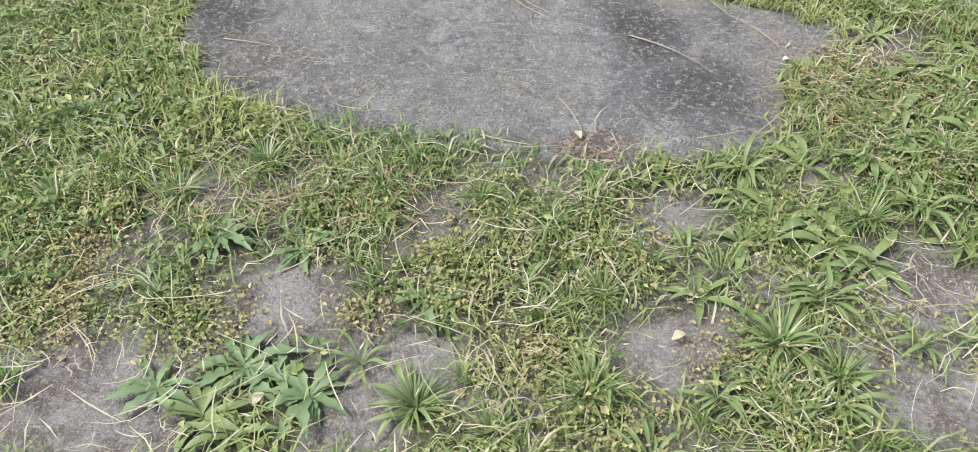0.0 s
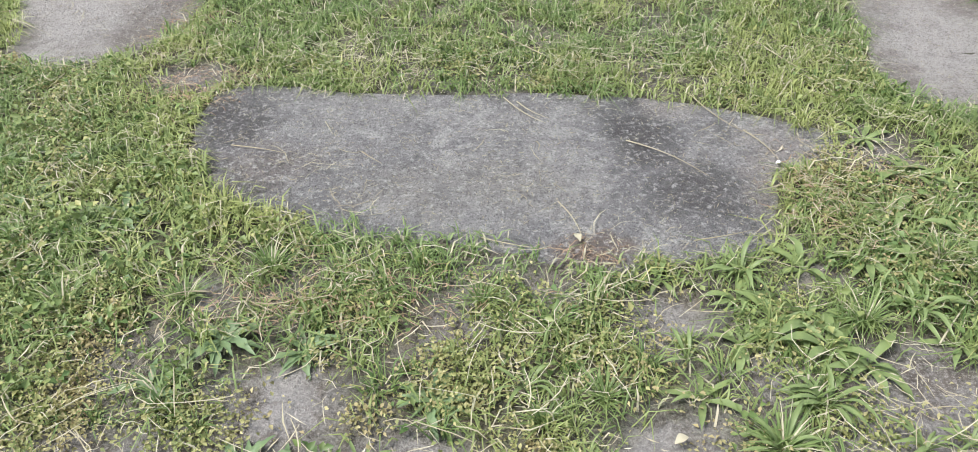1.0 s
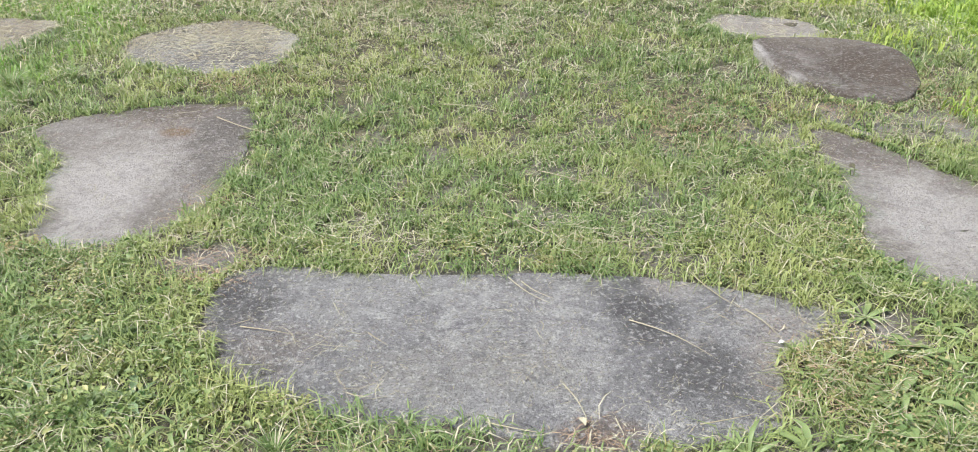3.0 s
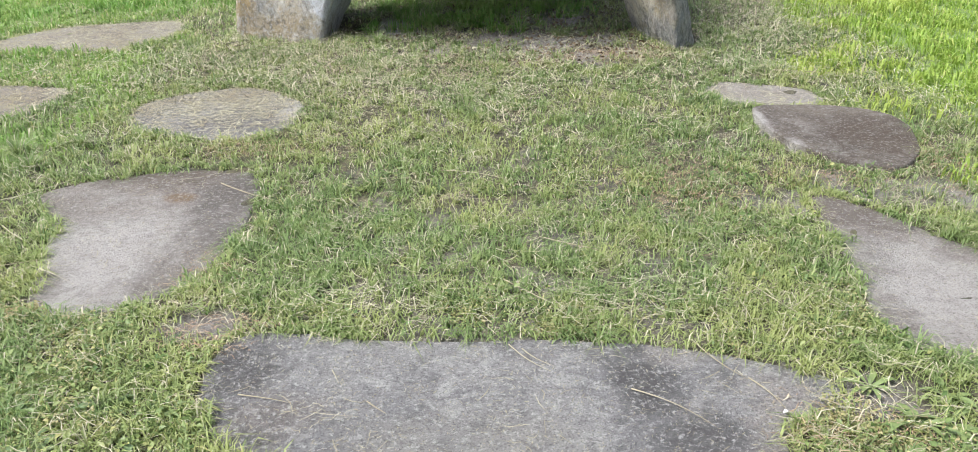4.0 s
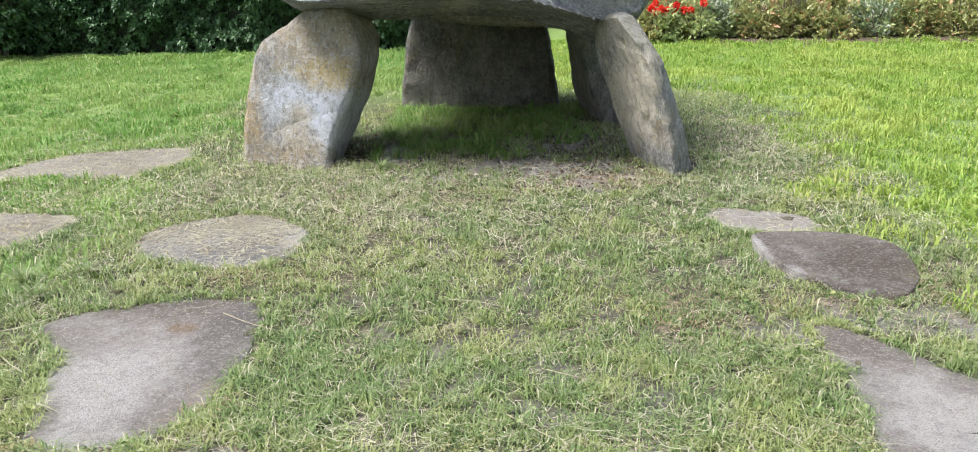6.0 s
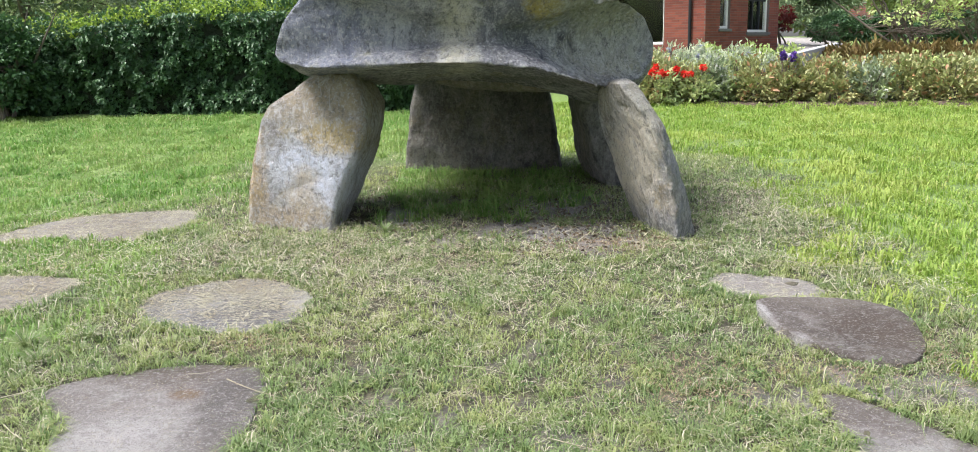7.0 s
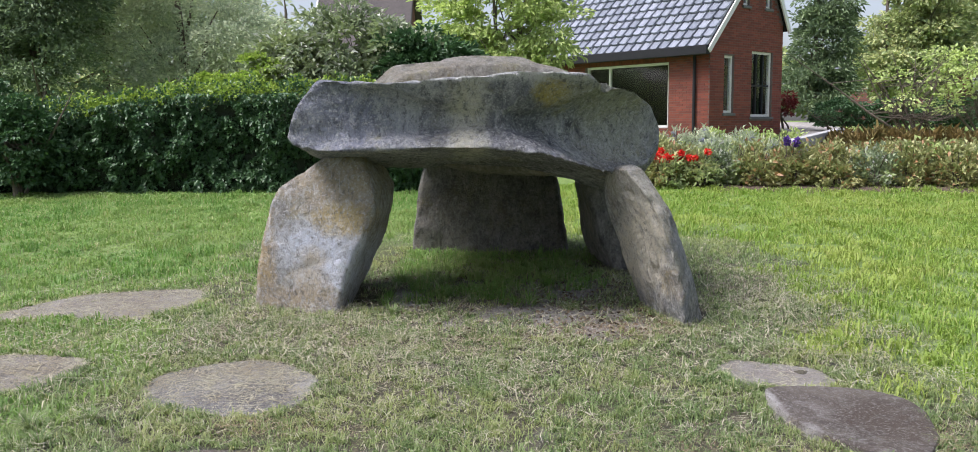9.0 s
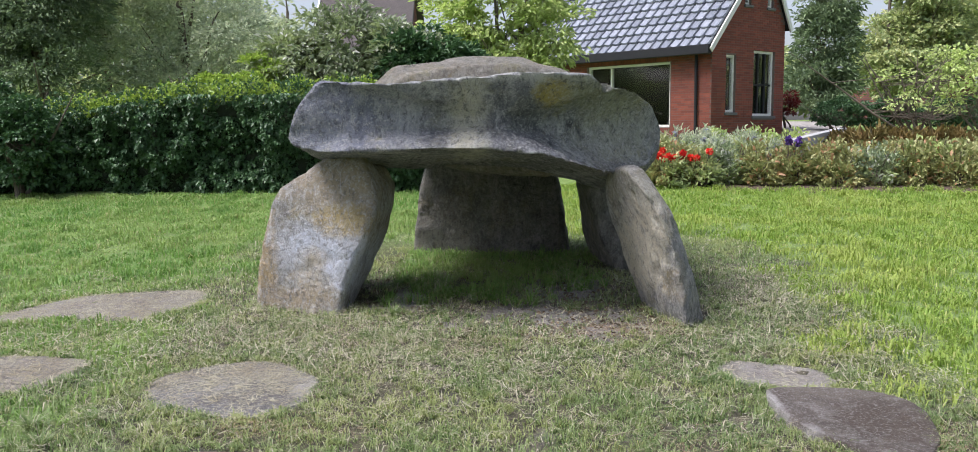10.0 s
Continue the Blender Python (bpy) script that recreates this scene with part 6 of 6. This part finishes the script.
def herbs():
    """Low creeping herbs between the grass: many tiny leaves in loose mats."""
    r = np.random.RandomState(71)
    cx, cy, _ = sow(170, -1.5, 1.6, 0.5, 2.3, 70, (0.7, 0.5))
    cx, cy = np.append(cx, (-0.84, -0.86, -0.62, 0.13, -0.04, 0.38, -0.55, 0.08, -0.9, -1.2, 0.2, 0.5)), np.append(cy, (0.90, 0.82, 0.87, 0.80, 0.93, 0.72, 0.86, 0.72, 1.0, 2.1, 0.62, 0.75))
    keep = ~on_slab(cx, cy) & (turf(cx, cy) > 0.25)
    cx, cy = cx[keep], cy[keep]
    size = 0.022 + 0.045 * r.rand(len(cx))
    k = r.choice(len(cx), 34000, p=size ** 2 / (size ** 2).sum())
    m = len(k)
    x, y = cx[k] + r.randn(m) * size[k], cy[k] + r.randn(m) * size[k]
    keep = ~on_slab(x, y)
    x, y = x[keep], y[keep]
    m = len(x)
    p = np.stack((x, y, gz(x, y) + 0.004 + 0.038 * r.rand(m) * np.clip(wave(x, y, 0.06, 74) * 1.5, 0.2, 1.2)), 1)
    way = r.randn(m, 3) * [1, 1, 0.4] + [0, 0, 0.3]
    tagged(new("creeping_herbs", leaf_mesh("creeping_herbs", p, way, 0.006 + 0.009 * r.rand(m), 0.32, M["herb"], r)), "mats of small yellowish creeping herbs", "herbs", kind="stuff")
    x, y, r = sow(95000, -1.7, 1.8, 0.5, 3.4, 75, (0.75, 0.5))
    drift = wave(x, y, 0.35, 76) * 0.8 + 0.45 * smooth(-0.4, -0.85, x) * smooth(2.2, 1.8, y) * smooth(0.8, 1.1, y) + 0.2 * smooth(0.7, 1.1, x) - 0.1 * smooth(1.8, 2.4, y)
    keep = (r.rand(len(x)) < np.clip((drift - 0.5) * 1.6, 0, 1) * turf(x, y)) & ~on_slab(x, y)
    x, y = x[keep], y[keep]
    m = len(x)
    p = np.stack((x, y, gz(x, y) + 0.008 + 0.045 * r.rand(m) * np.clip(wave(x, y, 0.12, 78) * 1.6, 0.2, 1.3)), 1)
    way = r.randn(m, 3) * [1, 1, 0.3] + [0, 0, 0.35]
    tagged(new("small_leaved_weeds", leaf_mesh("small_leaved_weeds", p, way, 0.010 + 0.017 * r.rand(m), 0.33, M["clover"], r)), "small green weed leaves among the grass", "weeds", kind="stuff")


herbs()


def straw(x0, y0, x1, y1, lift=0.02, thick=0.0018, seed=0, label="long dry pale straw lying on the slab"):
    r = random.Random(seed)
    bow = r.uniform(-0.08, 0.08)
    pts = []
    for k in range(7):
        u = k / 6
        x, y = x0 + (x1 - x0) * u - (y1 - y0) * bow * math.sin(math.pi * u), y0 + (y1 - y0) * u + (x1 - x0) * bow * math.sin(math.pi * u)
        pts.append((x, y, float(gz(x, y)) + lift + 0.003 * math.sin(3 * u + seed)))
    ob = link("dry_straw", tube(bmesh.new(), pts, [thick * (1.2 - 0.8 * k / 6) for k in range(7)], 6), M["straw"], True)
    return tagged(ob, label, "straw", "loose straws")


for i, (a, b, c, d) in enumerate([(0.41, 1.82, 0.61, 1.65), (0.63, 2.06, 0.75, 1.86), (0.75, 1.86, 0.82, 1.71), (0.07, 2.05, 0.19, 1.91), (0.11, 2.03, 0.20, 1.93), (-0.70, 1.82, -0.54, 1.77),
                                  (0.20, 1.55, 0.25, 1.40), (0.52, 1.39, 0.67, 1.43), (-0.55, 2.13, -0.46, 2.09), (0.0, 1.41, 0.15, 1.37), (-0.33, 1.78, -0.27, 1.72), (0.32, 1.42, 0.33, 1.36), (-0.45, 1.93, -0.42, 1.86)]):
    straw(a, b, c, d, 0.019, 0.0016, i)
for i, (a, b, c, d) in enumerate([(0.06, 2.42, 0.33, 2.16), (0.01, 0.76, 0.11, 0.56), (0.98, 1.04, 1.16, 1.22), (-0.62, 1.22, -0.72, 1.20), (-0.86, 0.74, -0.83, 0.60), (-1.9, 2.9, -1.72, 2.75), (-1.85, 2.5, -1.62, 2.62),
                                  (-1.15, 3.3, -0.85, 3.1), (0.2, 2.75, 0.42, 2.62), (-2.05, 3.15, -1.8, 3.38), (1.7, 4.9, 2.2, 4.75), (0.9, 2.35, 1.02, 2.15), (-0.2, 3.4, 0.1, 3.3), (0.5, 3.6, 0.75, 3.75)]):
    straw(a, b, c, d, 0.034, 0.002, 40 + i, "long dry pale straw lying in the grass")


def fallen_leaf(x, y, size, turn, material, label, lift=0.022):
    me = weed_leaf(size, size * 0.28, False, 0.12, 5)
    me.materials.append(M[material])
    ob = new("fallen_leaf", me)
    ob.matrix_world = pose(x, y, float(gz(x, y)) + lift, 6, 0, turn)
    tagged(ob, label, "leaf", "fallen leaves")


fallen_leaf(0.80, 1.70, 0.022, 20, "white", "small bleached white fallen leaf on the slab")
fallen_leaf(0.37, 0.80, 0.036, 30, "straw", "pale dry fallen leaf on bare soil")
fallen_leaf(-0.42, 0.66, 0.036, 60, "straw", "pale dry fallen leaf among weeds")
fallen_leaf(0.24, 1.39, 0.035, 100, "straw", "curled dry fallen leaf on the slab")
fallen_leaf(-2.3, 3.0, 0.05, 10, "white", "bleached white fallen leaf in the grass", 0.05)
fallen_leaf(-0.1, 5.45, 0.05, 40, "straw", "pale dry fallen leaf before the chamber", 0.04)


def litter():
    """Brown leaf litter under and before the capstone."""
    r = np.random.RandomState(91)
    n = 5200
    x, y = r.uniform(-1.0, 1.25, n), r.uniform(5.15, 7.8, n)
    keep = r.rand(n) < np.clip(0.18 + 0.4 * smooth(-0.1, 0.6, x) + 0.3 * (wave(x, y, 0.4, 92) - 0.5), 0, 1)
    x, y = x[keep], y[keep]
    m = len(x)
    p = np.stack((x, y, gz(x, y) + 0.006 + 0.01 * r.rand(m)), 1)
    tagged(new("leaf_litter", leaf_mesh("leaf_litter", p, r.randn(m, 3) * [1, 1, 0.2], 0.02 + 0.025 * r.rand(m), 0.3, M["litter"], r)), "brown dry leaf litter on bare soil", "litter", kind="stuff")


M["litter"] = leafy("brown_litter", (0.13, 0.09, 0.055), (0.24, 0.18, 0.115), (0.10, 0.075, 0.05), 0.8, 0.05, 2.0)
litter()


def grass_tuft(x, y, height, count, seed):
    """A single clump of fine arching blades."""
    r = random.Random(seed)
    bm = bmesh.new()
    z0 = float(gz(x, y))
    for _ in range(count):
        a, h, out = r.uniform(0, 6.283), height * r.uniform(0.5, 1.1), r.uniform(0.3, 1.3)
        d = Vector((math.cos(a), math.sin(a), 0))
        s = Vector((-d.y, d.x, 0)) * r.uniform(0.0012, 0.0024)
        foot = d * r.uniform(0, 0.02)
        pts = [foot + d * (h * out * u * u * 0.8 + h * 0.1 * u) + Vector((0, 0, h * (u - 0.45 * out * u * u))) for u in (0, 0.35, 0.7, 1.0)]
        left = [bm.verts.new(p - s * k) for p, k in zip(pts, (1, 1, 0.7, 0.1))]
        right = [bm.verts.new(p + s * k) for p, k in zip(pts, (1, 1, 0.7, 0.1))]
        for i in range(3):
            bm.faces.new((left[i], right[i], right[i + 1], left[i + 1]))
    ob = link("grass_tuft", bm, M["grass"])
    ob.matrix_world = pose(x, y, z0)
    return tagged(ob, "clump of fine arching green grass blades", "grass tuft", "grass tufts")


for i, (x, y, h, n) in enumerate([(0.58, 0.79, 0.10, 130), (0.68, 0.72, 0.09, 90), (0.20, 0.68, 0.09, 110), (-0.12, 0.66, 0.09, 100), (0.02, 0.60, 0.08, 90), (0.66, 0.90, 0.09, 90), (0.12, 0.86, 0.08, 80), (0.25, 0.92, 0.08, 80),
                                  (0.85, 1.12, 0.10, 90), (-0.5, 1.32, 0.09, 90), (-0.68, 1.22, 0.08, 80), (-0.95, 1.2, 0.09, 90), (1.1, 1.32, 0.10, 90), (-0.9, 0.72, 0.08, 90), (0.0, 1.2, 0.08, 80), (0.15, 1.12, 0.08, 80),
                                  (-2.25, 3.75, 0.13, 130), (-2.45, 3.6, 0.13, 130), (-2.1, 3.55, 0.12, 120), (-2.55, 3.95, 0.12, 120), (-2.3, 3.4, 0.13, 120), (-2.0, 3.85, 0.11, 110), (-0.55, 6.9, 0.16, 110), (-0.45, 6.6, 0.14, 100), (-0.2, 6.1, 0.10, 90), (0.1, 6.4, 0.10, 90), (0.5, 6.8, 0.12, 90), (-0.75, 5.75, 0.14, 60)]):
    grass_tuft(x, y, h, n, 500 + i)
